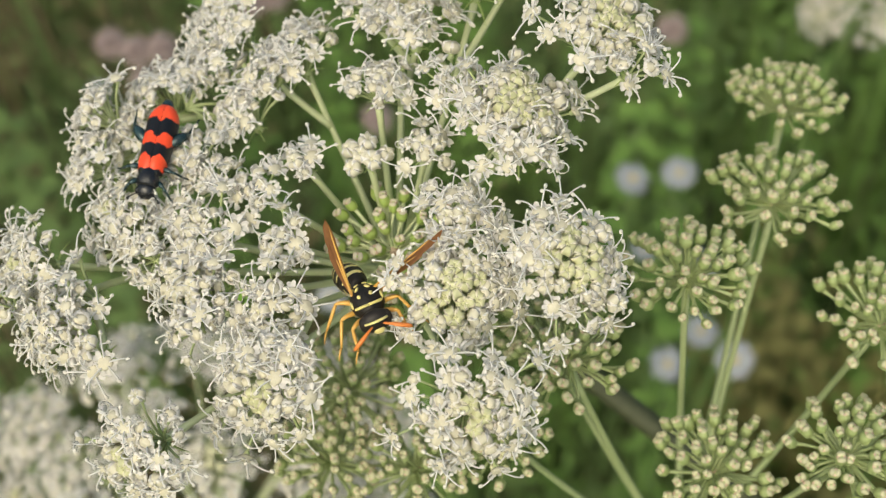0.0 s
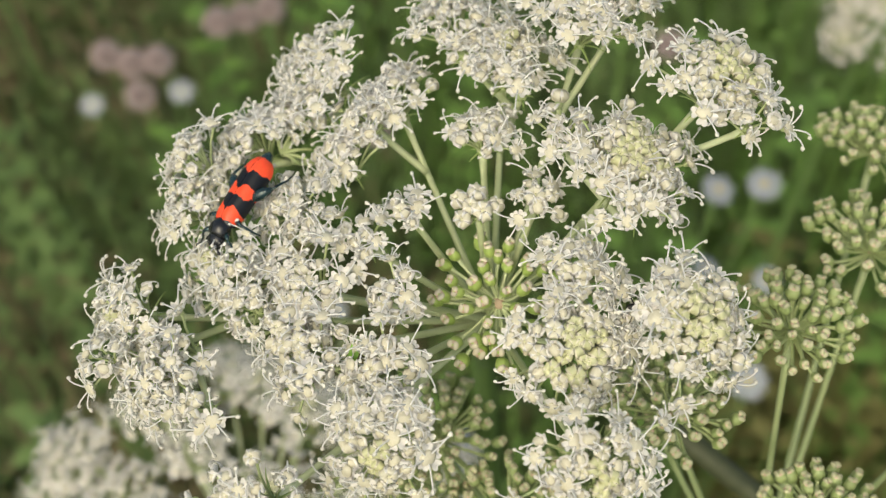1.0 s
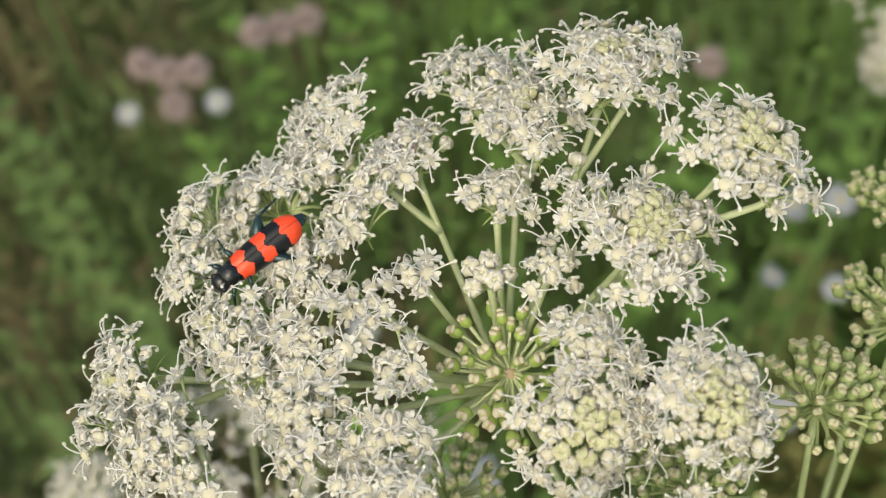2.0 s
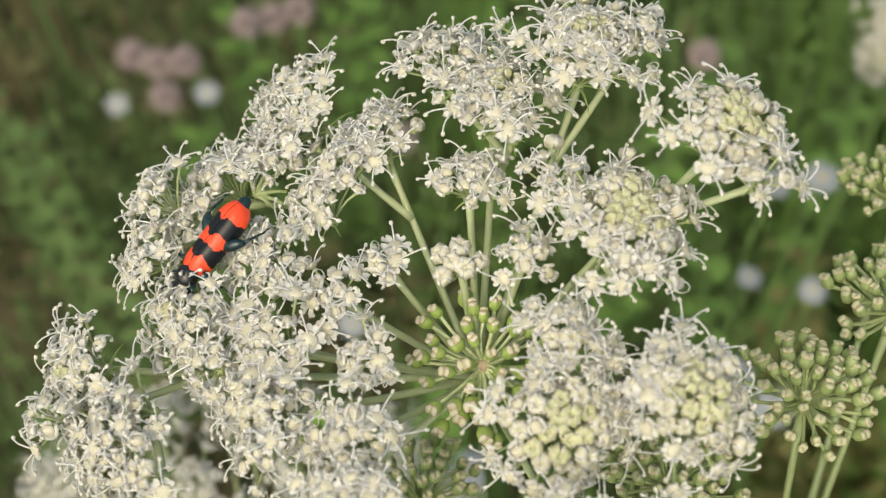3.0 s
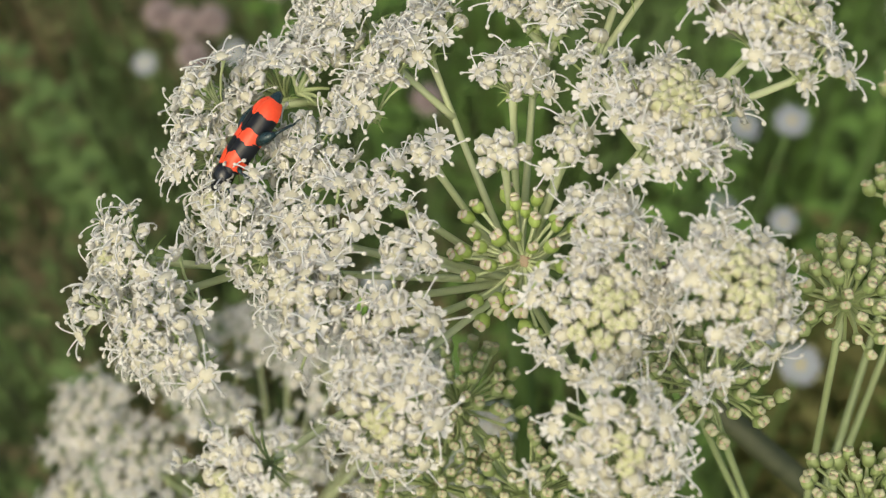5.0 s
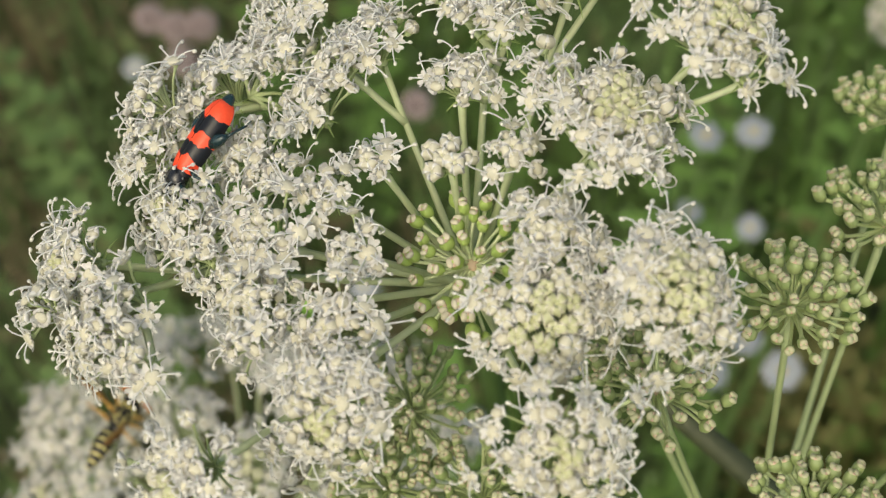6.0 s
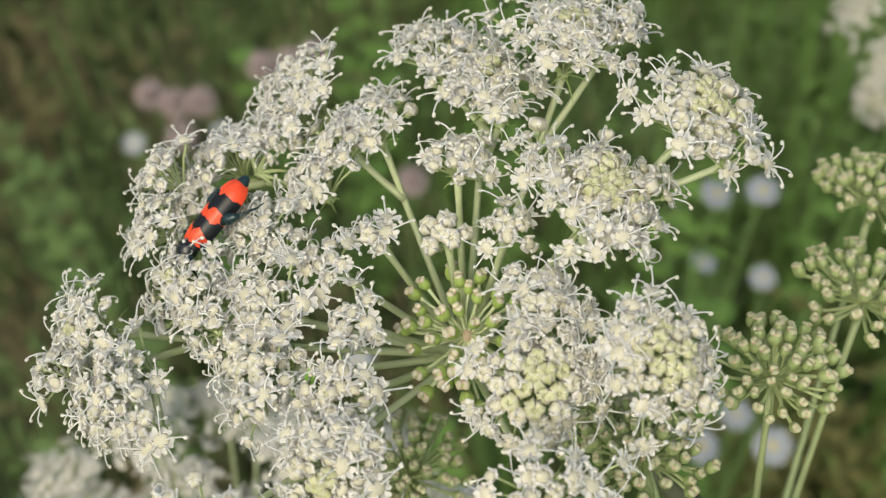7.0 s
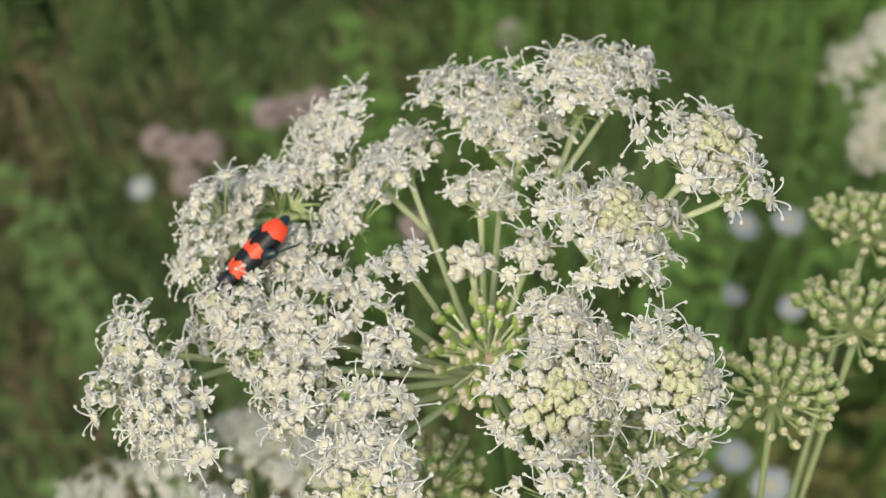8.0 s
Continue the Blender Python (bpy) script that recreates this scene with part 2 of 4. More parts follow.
def bud(seed, slot):
    """A closed bud: five fleshy petals rolled in over the top, with curled filaments between them."""
    rng = random.Random(seed)
    b = Build()
    big = rng.uniform(-0.05, 0.06)
    prof = ((0.22, -0.46), (0.54, -0.24), (0.70 + big, 0.08), (0.62 + big, 0.42), (0.36, 0.58), (0.13, 0.40), (0.12, 0.16))
    for k in range(5):
        ang = k * 1.2566 + rng.uniform(-0.12, 0.12)
        tongue(b, ang, prof, (0.18, 0.34, 0.42, 0.40, 0.29, 0.16, 0.08), (0.06, 0.11, 0.15, 0.16, 0.13, 0.08, 0.04), slot, 0 if slot == 4 else 4, rng)
        if rng.random() < 0.9:
            c, s = math.cos(ang + 0.63), math.sin(ang + 0.63)
            hi = rng.uniform(0.40, 0.62)
            pts = [Vector((c * x, s * x, z)) * R0 for x, z in ((0.54, -0.15), (0.69, 0.16), (0.62, hi), (0.38, hi + 0.05), (0.22, 0.42))]
            b.tube(pts, [0.00010, 0.00015, 0.00015, 0.00014, 0.00010], 5, 2 if slot == 4 else 4, cap=False)
    b.ball(Matrix.Translation((0, 0, 0.00002)) @ Matrix.Diagonal((0.00086, 0.00086, 0.00062, 1)), 7 if slot == 4 else 5, 10, 6)
    b.ball(Matrix.Translation((0, 0, -0.0009)) @ Matrix.Diagonal((0.00060, 0.00056, 0.0007, 1)), 6, 8, 5)
    return b


OPEN = [open_flower(s) for s in range(8)]
HALF = [half_flower(s) for s in range(20, 28)]
CREAM = [bud(s, 4) for s in range(30, 35)]
GREENBUD = [bud(s, 5) for s in range(35, 38)]
SHARED = {id(b): b.mesh("flower", FLOWER_MATS) for b in OPEN + HALF + CREAM + GREENBUD}


def bracts(b, base, axis, r, rng, n=6, slot=1):
    for k in range(n):
        a = 2 * math.pi * k / n + rng.uniform(-0.2, 0.2)
        e1 = axis.orthogonal().normalized()
        e2 = axis.cross(e1)
        out = e1 * math.cos(a) + e2 * math.sin(a)
        ln = r * rng.uniform(0.35, 0.65)
        tip = base + out * ln - axis * ln * rng.uniform(-0.1, 0.5)
        b.tube(bend(base, tip, axis * ln * 0.12, 4), [0.00022, 0.0002, 0.00016, 0.0001, 0.00004], 4, slot, flat=0.5)


def flower_sites(c, axis, r, rng, density=1.0, swell=1.0, rough=0.11):
    """Where the flowers of an umbellet sit: a jittered spiral on a shallow dome; (place, direction, share of radius)."""
    e1 = axis.orthogonal().normalized()
    e2 = axis.cross(e1)
    n = max(4, int(density * 24 * (r / 0.0060) ** 2))
    turn0, squash = rng.uniform(0, 6.28), rng.uniform(0.88, 1.14)
    for k in range(n):
        q = math.sqrt((k + 0.5) / n)
        a = k * 2.39996 + turn0 + rng.uniform(-0.15, 0.15)
        rad = r * q**swell * rng.uniform(0.88, 1.10) * (rng.uniform(1.05, 1.42) if q > 0.80 and rng.random() < 0.5 else 1.0)
        h = r * (0.34 * (1 - q * q) - 0.09 + rng.uniform(-rough, rough) * min(1.0, 0.35 + q))
        p = c + (e1 * (math.cos(a) * squash) + e2 * (math.sin(a) / squash)) * rad + axis * h
        d = (p - (c - axis * r * 1.2)).normalized()
        d = (d + Vector((rng.uniform(-1, 1), rng.uniform(-1, 1), rng.uniform(-1, 1))) * 0.22).normalized()
        yield p, d, q


def choose(q, buds, rng, green=True):
    """Which flower stands at share q of the radius: green buds inside, open flowers outside."""
    x = q + rng.uniform(-0.18, 0.18) * (0.45 if buds > 0.6 else 1.0)
    if buds >= 2:
        return rng.choice(CREAM)
    if x < 0.66 * buds:
        return rng.choice(GREENBUD if green and x < 0.45 * buds else CREAM + HALF[:2])
    if x < 0.50 * buds + 0.24:
        return rng.choice(CREAM[:3] + HALF[:3] + OPEN[:2])
    if x < 0.74 + 0.10 * buds:
        return rng.choice(HALF + HALF[:4] + OPEN[:6] + CREAM[:2])
    return rng.choice(OPEN + OPEN + HALF[:3])


LAST_FORK = [None]


def umbellet(plant, hub, up, c, r, buds, seed, single, lean=0.38, density=1.0, axis=None, fork=None):
    """One small umbel on its ray: stalks and bracts, with single flowers as pieces or joined."""
    rng = random.Random(seed)
    c, hub = Vector(c), Vector(hub)
    axis = Vector(axis).normalized() if axis else ((c - hub).normalized() * (1 - lean) + up * lean).normalized()
    c = c - axis * r * 0.12
    base = c - axis * r * 0.85
    ray = Build()
    root = hub if fork is None else fork
    sag = up * (-0.05 * (base - root).length)
    path = bend(root, base, sag, 8)
    ray.tube(path, [0.00060, 0.00054, 0.00051, 0.00050, 0.00048, 0.00047, 0.00046, 0.00045, 0.00060], 16, 0, ribs=0.13)
    part("ray", ray.mesh("ray", [STALK]), plant)
    LAST_FORK[0] = path[6]
    b = Build()
    b.ball(Matrix.Translation(base) @ Matrix.Scale(0.0008, 4), 0, 8, 5)
    bracts(b, base, axis, r, rng)
    sites = list(flower_sites(c, axis, r, rng, density * (1 + 0.30 * min(buds, 1)), 1.0))
    for p, d, q in sites:
        foot = p - d * 0.0006
        b.tube(bend(base, foot, axis * (r * 0.10 * q), 3), [0.00024, 0.00018, 0.00016, 0.0002], 4, 0, cap=False)
    head = part("umbellet", b.mesh("umbellet", [PEDICEL, BRACT]), plant)
    mass = Build()
    for p, d, q in sites:
        kind = choose(q, buds, rng, r > 0.0056)
        m = facing(p, d, rng.uniform(0, 6.28), rng.uniform(0.80, 1.06) * (1.02 if kind in GREENBUD else 1.06 if kind in CREAM else 1.0))
        if single:
            part("bud" if kind in CREAM or kind in GREENBUD else "flower", SHARED[id(kind)], head, m=m)
        else:
            mass.put(kind, m)
    if not single:
        part("flower_mass", mass.mesh("flower_mass", FLOWER_MATS), head, kind="stuff")
    return head


def fruit_mesh():
    """A plump ribbed fruit; two pale cushions on top, with a ruddy seam between and round them."""
    b = Build()
    b.ball(Matrix.Diagonal((0.00092, 0.00078, 0.00100, 1)), 0, 14, 7, lambda t, p: 1 + 0.05 * math.cos(6 * t) + 0.06 * math.cos(2 * p))
    b.ball(Matrix.Translation((0, 0, 0.00086)) @ Matrix.Diagonal((0.00066, 0.00058, 0.00018, 1)), 2, 12, 5)
    for s in (-1, 1):
        b.ball(Matrix.Translation((s * 0.00036, 0, 0.00092)) @ Matrix.Diagonal((0.00037, 0.00058, 0.00025, 1)), 1, 9, 5)
    return b


FRUIT_B = fruit_mesh()
unit = Build()
unit.tube(bend((0, 0, 0), (0, 0, 1), (0.0004, 0, 0), 4), [0.00030, 0.00025, 0.00023, 0.00023, 0.0003], 6, 0, cap=False)
STALK_ME = unit.mesh("stalk", [PEDICEL])
FRUIT_ME = FRUIT_B.mesh("fruit", [FRUIT, STYLE_GREEN, HUBM])
FRESH_STALK_ME = unit.mesh("stalk", [STALK])
FRESH_FRUIT_ME = FRUIT_B.mesh("fruit", [FRUIT_FRESH, STYLE, HUBM])


def fruit_umbellet(plant, hub, c, r, seed, n=34, axis=None, dome=0.38, size=1.0, fresh=False):
    """A seed head: green fruits on radiating stalks."""
    rng = random.Random(seed)
    c = Vector(c)
    axis = Vector(axis).normalized() if axis is not None else ((c - Vector(hub)).normalized() * 0.6 + Vector((0, -0.05, 0.80))).normalized()
    e1 = axis.orthogonal().normalized()
    e2 = axis.cross(e1)
    b = Build()
    b.ball(Matrix.Translation(c + axis * 0.0002) @ Matrix.Scale(0.0009, 4), 1, 10, 6, lambda t, p: 1 + 0.1 * math.cos(5 * t) * math.sin(p))
    head = part("seed_head", b.mesh("seed_head", [BRACT, HUBM]), plant, "pale reddish seed head")
    for k in range(n):
        q = math.sqrt((k + 0.9) / (n + 0.5))
        a = k * 2.39996 + rng.uniform(-0.25, 0.25)
        q = min(1.0, q * rng.uniform(0.93, 1.05))
        rise = dome * (1.25 - q * q) + rng.uniform(-0.06, 0.06)
        p = c + ((e1 * math.cos(a) + e2 * math.sin(a)) * q + axis * rise) * r
        d = (p - c).normalized()
        ln = (p - c).length
        part("stalk", FRESH_STALK_ME if fresh else STALK_ME, head, m=facing(c, d, rng.uniform(0, 6.28)) @ Matrix.Diagonal((1, 1, ln, 1)))
        tip = (d + axis * 1.1 + Vector((rng.uniform(-1, 1), rng.uniform(-1, 1), rng.uniform(-1, 1))) * 0.2).normalized()
        part("fruit", FRESH_FRUIT_ME if fresh else FRUIT_ME, head, m=facing(p + tip * 0.0006 * size, tip, rng.uniform(0, 6.28), size * rng.uniform(0.85, 1.15)))
    return head


HUB = Vector((0, 0, 0.9))
UP = Vector((-0.05, -0.40, 0.915)).normalized()


# ---- ground and undergrowth ----
SOIL = mat("soil", (0.045, 0.060, 0.022), (0.095, 0.115, 0.048), 0.9, 12, 6, 0.6)
LEAF = mat("leaf", (0.105, 0.20, 0.045), (0.225, 0.36, 0.095), 0.5, 40, 3, 0.2, 0.3, island=0.6, spec=0.15)
LEAF_DARK = mat("leaf_dark", (0.10, 0.155, 0.05), (0.19, 0.28, 0.10), 0.5, 40, 3, 0.2, 0.25, island=0.6, spec=0.15)
STRAW = mat("dry_leaf", (0.115, 0.097, 0.050), (0.235, 0.192, 0.104), 0.8, 60, 3, 0.3, 0.1, island=0.6, spec=0.15)

HERB_STEM = mat("herb_stem", (0.08, 0.14, 0.04), (0.15, 0.23, 0.075), 0.6, 300, spec=0.2)


def ground():
    b = Build()
    rows = []
    n = 60
    for i in range(n + 1):
        row = []
        for k in range(n + 1):
            x, y = (k / n - 0.5), (i / n - 0.5)
            x, y = x * abs(x) * 4 * 200, y * abs(y) * 4 * 200
            z = 0.02 * noise.noise((x * 4, y * 4, 0)) if abs(x) < 6 and abs(y) < 6 else 0
            row.append((x, y, z))
        rows.append(row)
    b.sheet(rows, 0)
    ob = new("ground", b.mesh("ground", [SOIL]))
    tagged(ob, "dark earth with litter under the meadow plants", "ground", kind="structure")


LEAF_FINE = ((0, 0.12), (0.2, 0.75), (0.45, 1.0), (0.75, 0.62), (1.0, 0.03))
LEAF_PLAIN = ((0, 0.15), (0.4, 1.0), (1.0, 0.05))


def leaf(b, p, d, length, width, rng, slot):
    d = Vector(d).normalized()
    side = d.cross(Vector((rng.uniform(-0.3, 0.3), rng.uniform(-0.3, 0.3), 1))).normalized()
    nrm = side.cross(d).normalized()
    rows = []
    droop = rng.uniform(0.1, 0.4)
    for u, w in LEAF_FINE if length > 0.012 else LEAF_PLAIN:
        mid = p + d * (length * u) - Vector((0, 0, 1)) * (droop * length * u * u)
        rows.append([mid - side * (width * w) + nrm * (width * 0.25 * w), mid, mid + side * (width * w) + nrm * (width * 0.25 * w)])
    b.sheet(rows, slot)


def undergrowth(name, label, n, xs, ys, zs, size, mats, seed, fade=0.0, second=-0.22):
    """Leaves over a stretch of ground; fade: +1 thins out to the west, -1 to the east of x = 0, 2 leaves the middle free; second: how much of the second material shows."""
    rng = random.Random(seed)
    b = Build()
    for k in range(n):
        x, y = rng.uniform(*xs), rng.uniform(*ys)
        if abs(fade) == 1 and rng.random() > 1 / (1 + math.exp(-fade * (x + 0.12 * noise.noise((x * 3, y * 3, 1.0))) / 0.035)):
            continue
        if fade == 2:
            a, r = rng.uniform(0, 6.2832), 0.62 + 4.4 * rng.random() ** 1.15
            x, y = r * math.cos(a), 0.65 + r * math.sin(a)
        elif rng.random() < (math.hypot(x, y - 0.65) - 0.72) / 0.35:
            continue
        z = rng.uniform(*zs) * (1 + 0.5 * noise.noise((x * 13, y * 13, seed + 9))) * (0.6 + 0.8 * (noise.noise((x * 4, y * 4, seed)) * 0.5 + 0.5))
        s = size * rng.uniform(0.6, 1.4)
        a = rng.uniform(0, 6.28)
        slot = 0 if noise.noise((x * 3.2, y * 3.2, seed + 5)) + 0.9 * noise.noise((x * 13, y * 13, seed + 9)) + rng.uniform(-0.15, 0.15) > second else 1
        leaf(b, Vector((x, y, z)), (math.cos(a), math.sin(a), rng.uniform(-0.2, 0.5)), s, s * rng.uniform(0.2, 0.35), rng, slot)
        if k % 5 == 0:
            b.tube([(x, y, -0.01), (x + 0.01, y, z * 0.5), (x, y, z)], [0.0018, 0.0014, 0.001], 5, slot)
    ob = new(name, b.mesh(name, mats))
    tagged(ob, label, "undergrowth", kind="stuff")


ground()
undergrowth("meadow_leaves", "dense green meadow leaves and stems over the earth", 44000, (-0.25, 1.1), (-0.4, 1.75), (0.05, 0.30), 0.0085, [LEAF, LEAF_DARK], 3, 1)
undergrowth("shaded_leaves", "darker low leaves and dry stems over the earth", 40000, (-1.1, 0.25), (-0.4, 1.75), (0.02, 0.22), 0.0085, [LEAF_DARK, STRAW], 8, -1, -0.16)
undergrowth("meadow_grass", "wide green meadow of leaves and grass around", 34000, (-3.4, 3.4), (-3.4, 3.4), (0.03, 0.26), 0.05, [LEAF_DARK, LEAF], 21, 2)
undergrowth("leaf_litter", "dry brown leaves and straw on the earth", 1700, (-1.1, 1.1), (-0.4, 1.75), (0.01, 0.12), 0.025, [STRAW, LEAF_DARK], 4)

OLIVE = mat("olive_leaf", (0.12, 0.12, 0.04), (0.22, 0.21, 0.08), 0.7, 60, 3, 0.2, 0.2, island=0.6, spec=0.15)
undergrowth("mossy_leaves", "yellowish olive moss and small leaves over the earth", 2500, (0.20, 0.46), (0.10, 0.42), (0.10, 0.32), 0.012, [OLIVE, LEAF], 12)

# ---- the flowering umbel with the insects ----
plant = thing("flower_umbel", (0, 0, 0), "white flowering umbel with radiating green stalks and long stamens", "flower")


def stem(parent, pts, radii, name="stem"):
    b = Build()
    b.tube(pts, radii, 10, 0)
    return part(name, b.mesh(name, [HERB_STEM]), parent)


stem(plant, [HUB, HUB - UP * 0.04, HUB - UP * 0.09 + Vector((0, 0.01, 0)), (0.02, 0.09, 0.6), (0.03, 0.11, 0.3), (0.03, 0.11, -0.01)], [0.0022, 0.002, 0.0024, 0.004, 0.006, 0.008])
count = 0


def U(x, y, z, r, buds, axis=None, side=False, density=1.0):
    """side: its ray branches off the one before it."""
    global count
    count += 1
    umbellet(plant, HUB, UP, (x, y, z), r, buds, 100 + count, True, axis=axis, fork=LAST_FORK[0] if side else None, density=density)


U(0.0286, 0.0091, 0.9397, 0.0071, 1)
U(0.0319, 0.0025, 0.9397, 0.0043, 0, side=True, density=.42)
U(0.0169, 0.0015, 0.9331, 0.0074, 1)
U(0.0177, -0.0045, 0.9331, 0.0053, 0, side=True, density=.40)
U(0.0093, 0.0077, 0.9322, 0.0045, .2, side=True)
U(0.0138, 0.0256, 0.9373, 0.0077, .55)
U(0.0196, 0.0274, 0.9373, 0.0042, 0, side=True, density=.7)
U(0.0021, 0.0224, 0.9318, 0.0067, .55)
U(0.0042, 0.0169, 0.9318, 0.0033, .1, side=True, density=.6)
U(-0.0035, 0.0307, 0.9302, 0.0067, .1, side=True)
U(-0.0016, 0.0113, 0.9284, 0.0044, .5)
U(0.0049, -0.0001, 0.9284, 0.0034, .6)
U(-0.0028, 0.0001, 0.9262, 0.0028, 2)
U(-0.0130, 0.0213, 0.9259, 0.0054, .25)
U(-0.0167, 0.0174, 0.9259, 0.0037, .2, side=True)
U(-0.0251, 0.0276, 0.9235, 0.0076, .1, (-.70, .05, .62), side=True)
U(-0.0255, 0.0201, 0.9235, 0.0040, .1, (-.70, .05, .62), side=True)
U(-0.0205, 0.0126, 0.9227, 0.0049, .3, side=True)
U(-0.0333, 0.0196, 0.9199, 0.0058, .15, (-.50, .30, .75), side=True)
U(-0.0417, 0.0156, 0.9199, 0.0049, .15, (-.75, .25, .55), side=True)
U(-0.0422, 0.0083, 0.9179, 0.0049, .3, (-.75, .05, .6), side=True)
U(-0.0370, 0.0129, 0.9179, 0.0045, .3, (-.6, .1, .7), side=True)
U(-0.0283, 0.0064, 0.9204, 0.0047, .1, side=True)
U(-0.0248, 0.0024, 0.9204, 0.0038, .1, side=True)
U(-0.0118, 0.0019, 0.9238, 0.0029, .65)
U(-0.0181, -0.0012, 0.9221, 0.0037, .4)
U(-0.0139, -0.0101, 0.9217, 0.0034, .8)
U(-0.0253, -0.0071, 0.9197, 0.0051, .5)
U(-0.0368, -0.0017, 0.9179, 0.0064, .15, side=True)
U(-0.0300, -0.0036, 0.9179, 0.0039, .1, side=True)
U(-0.0331, -0.0087, 0.9178, 0.0031, 0, side=True)
U(-0.0289, -0.0116, 0.9178, 0.0028, .1, side=True)
U(-0.0495, -0.0069, 0.9156, 0.0057, .25)
U(-0.0518, -0.0138, 0.9156, 0.0036, .1, (-.75, -.15, .6), side=True)
U(-0.0451, -0.0173, 0.9155, 0.0063, .25, side=True)
U(-0.0421, -0.0133, 0.9155, 0.0044, .2, side=True)
U(-0.0387, -0.0227, 0.9161, 0.0033, .1, side=True)
U(-0.0258, -0.0158, 0.9184, 0.0050, .6)
U(-0.0227, -0.0126, 0.9184, 0.0031, .3, side=True)
U(-0.0261, -0.0210, 0.9184, 0.0031, .7, side=True)
U(-0.0159, -0.0200, 0.9198, 0.0056, .4)
U(-0.0168, -0.0297, 0.9185, 0.0070, .65, side=True)
U(0.0092, -0.0356, 0.9216, 0.0071, .6)
U(-0.0319, -0.0365, 0.9152, 0.0066, .3)
U(0.0077, -0.0211, 0.9249, 0.0074, 1)
U(0.0156, -0.0160, 0.9249, 0.0036, 0, side=True, density=.6)
U(0.0091, -0.0126, 0.9276, 0.0055, .35, side=True)
U(0.0219, -0.0206, 0.9290, 0.0072, 1)
fruit_umbellet(plant, HUB, (0.0, -0.0055, 0.9122), 0.0088, 7, 42, UP, 0.26, 1.12, True)
b = Build()
b.tube(bend(HUB, (0.0, -0.0055, 0.9122), (0, 0, 0), 3), 0.0006, 8, 0)
part("ray", b.mesh("ray", [STALK]), plant)

# bare green foot of a sparse umbellet, with a few stalks and one bud
rng = random.Random(77)
foot = Vector((-0.0284, 0.0170, 0.9178))
for k in range(6):
    a = -1.0 + 2.9 * k / 5 + rng.uniform(-0.25, 0.25)
    tip = foot + Vector((math.cos(a) * 0.0046, math.sin(a) * 0.0032, 0.0010 + 0.0020 * math.sin(a))) * rng.uniform(0.6, 1.15)
    b = Build()
    b.tube(bend(foot, tip, (0, 0, 0.0004), 4), [0.0005, 0.00036, 0.00026, 0.00022, 0.0002], 7, 0)
    part("pedicel", b.mesh("pedicel", [PEDICEL]), plant)
part("bud", SHARED[id(CREAM[0])], plant, m=facing(foot + Vector((0.0052, 0.0024, 0.0036)), UP))

# ---- the seed heads beside and behind it ----
seeds = thing("seed_umbel", (0, 0, 0), "umbel gone to seed with green fruits on pale stalks", "seed umbel")
SHUB = Vector((0.0468, -0.018, 0.8353))


def S(plant, hub, x, y, z, r, seed, dome=0.45):
    c = Vector((x, y, z))
    fruit_umbellet(plant, hub, c, r * 1.02, seed, 56, dome=dome, size=1.02)
    b = Build()
    b.tube(bend(hub, c, (0, 0, -0.003), 8), [0.0008, 0.0007, 0.0006, 0.0006, 0.00055, 0.0005, 0.0005, 0.0005, 0.0007], 16, 0, ribs=0.13)
    part("ray", b.mesh("ray", [SEED_STALK]), plant)


S(seeds, SHUB, 0.0616, 0.0280, 0.9004, 0.0085, 1)
S(seeds, SHUB, 0.0560, 0.0080, 0.9020, 0.0095, 2)
S(seeds, SHUB, 0.0402, -0.0076, 0.9060, 0.0085, 3)
S(seeds, SHUB, 0.0684, -0.0112, 0.8974, 0.0095, 4)
S(seeds, SHUB, 0.0602, -0.0303, 0.8946, 0.0085, 5)
S(seeds, SHUB, 0.0430, -0.0288, 0.8891, 0.0085, 6)
S(seeds, SHUB, 0.0234, -0.0155, 0.8983, 0.0085, 7)
S(seeds, SHUB, 0.0215, -0.0063, 0.8900, 0.0080, 21)
S(seeds, SHUB, 0.0140, -0.0199, 0.8860, 0.0075, 22)
lower = thing("seed_umbel", (0, 0, 0), "smaller green seed umbel half hidden under the white flowers", "seed umbel")
LHUB = Vector((0.004, 0.006, 0.825))
S(lower, LHUB, -0.0079, -0.0097, 0.8831, 0.0085, 8, 0.65)
S(lower, LHUB, -0.0109, -0.0186, 0.8767, 0.0085, 9, 0.65)
S(lower, LHUB, 0.0019, -0.0221, 0.8806, 0.0085, 10, 0.65)
stem(lower, [LHUB, (0.01, 0.02, 0.78), (0.03, 0.06, 0.5), (0.03, 0.07, -0.01)], [0.0016, 0.0016, 0.003, 0.005])
stem(seeds, [SHUB, (0.05, -0.01, 0.8), (0.06, 0.02, 0.6), (0.06, 0.05, 0.3), (0.06, 0.05, -0.01)], [0.0020, 0.002, 0.003, 0.005, 0.006])

# ---- a thick dark stem crossing below ----
DARK_STEM = mat("stem_dark", (0.045, 0.055, 0.022), (0.10, 0.11, 0.05), 0.6, 400)
b = Build()
b.tube([(0.0278, 0.0157, 0.8499), (0.0808, -0.0035, 0.7998), (0.144, -0.0241, 0.7364), (0.20, -0.03, 0.60), (0.23, -0.03, 0.3), (0.23, -0.03, -0.01)], [0.0022, 0.0025, 0.0029, 0.0034, 0.004, 0.005], 18, 0, ribs=0.1)
tagged(new("plant_stem", b.mesh("plant_stem", [DARK_STEM])), "thick dark green stem slanting under the umbels", "stem")

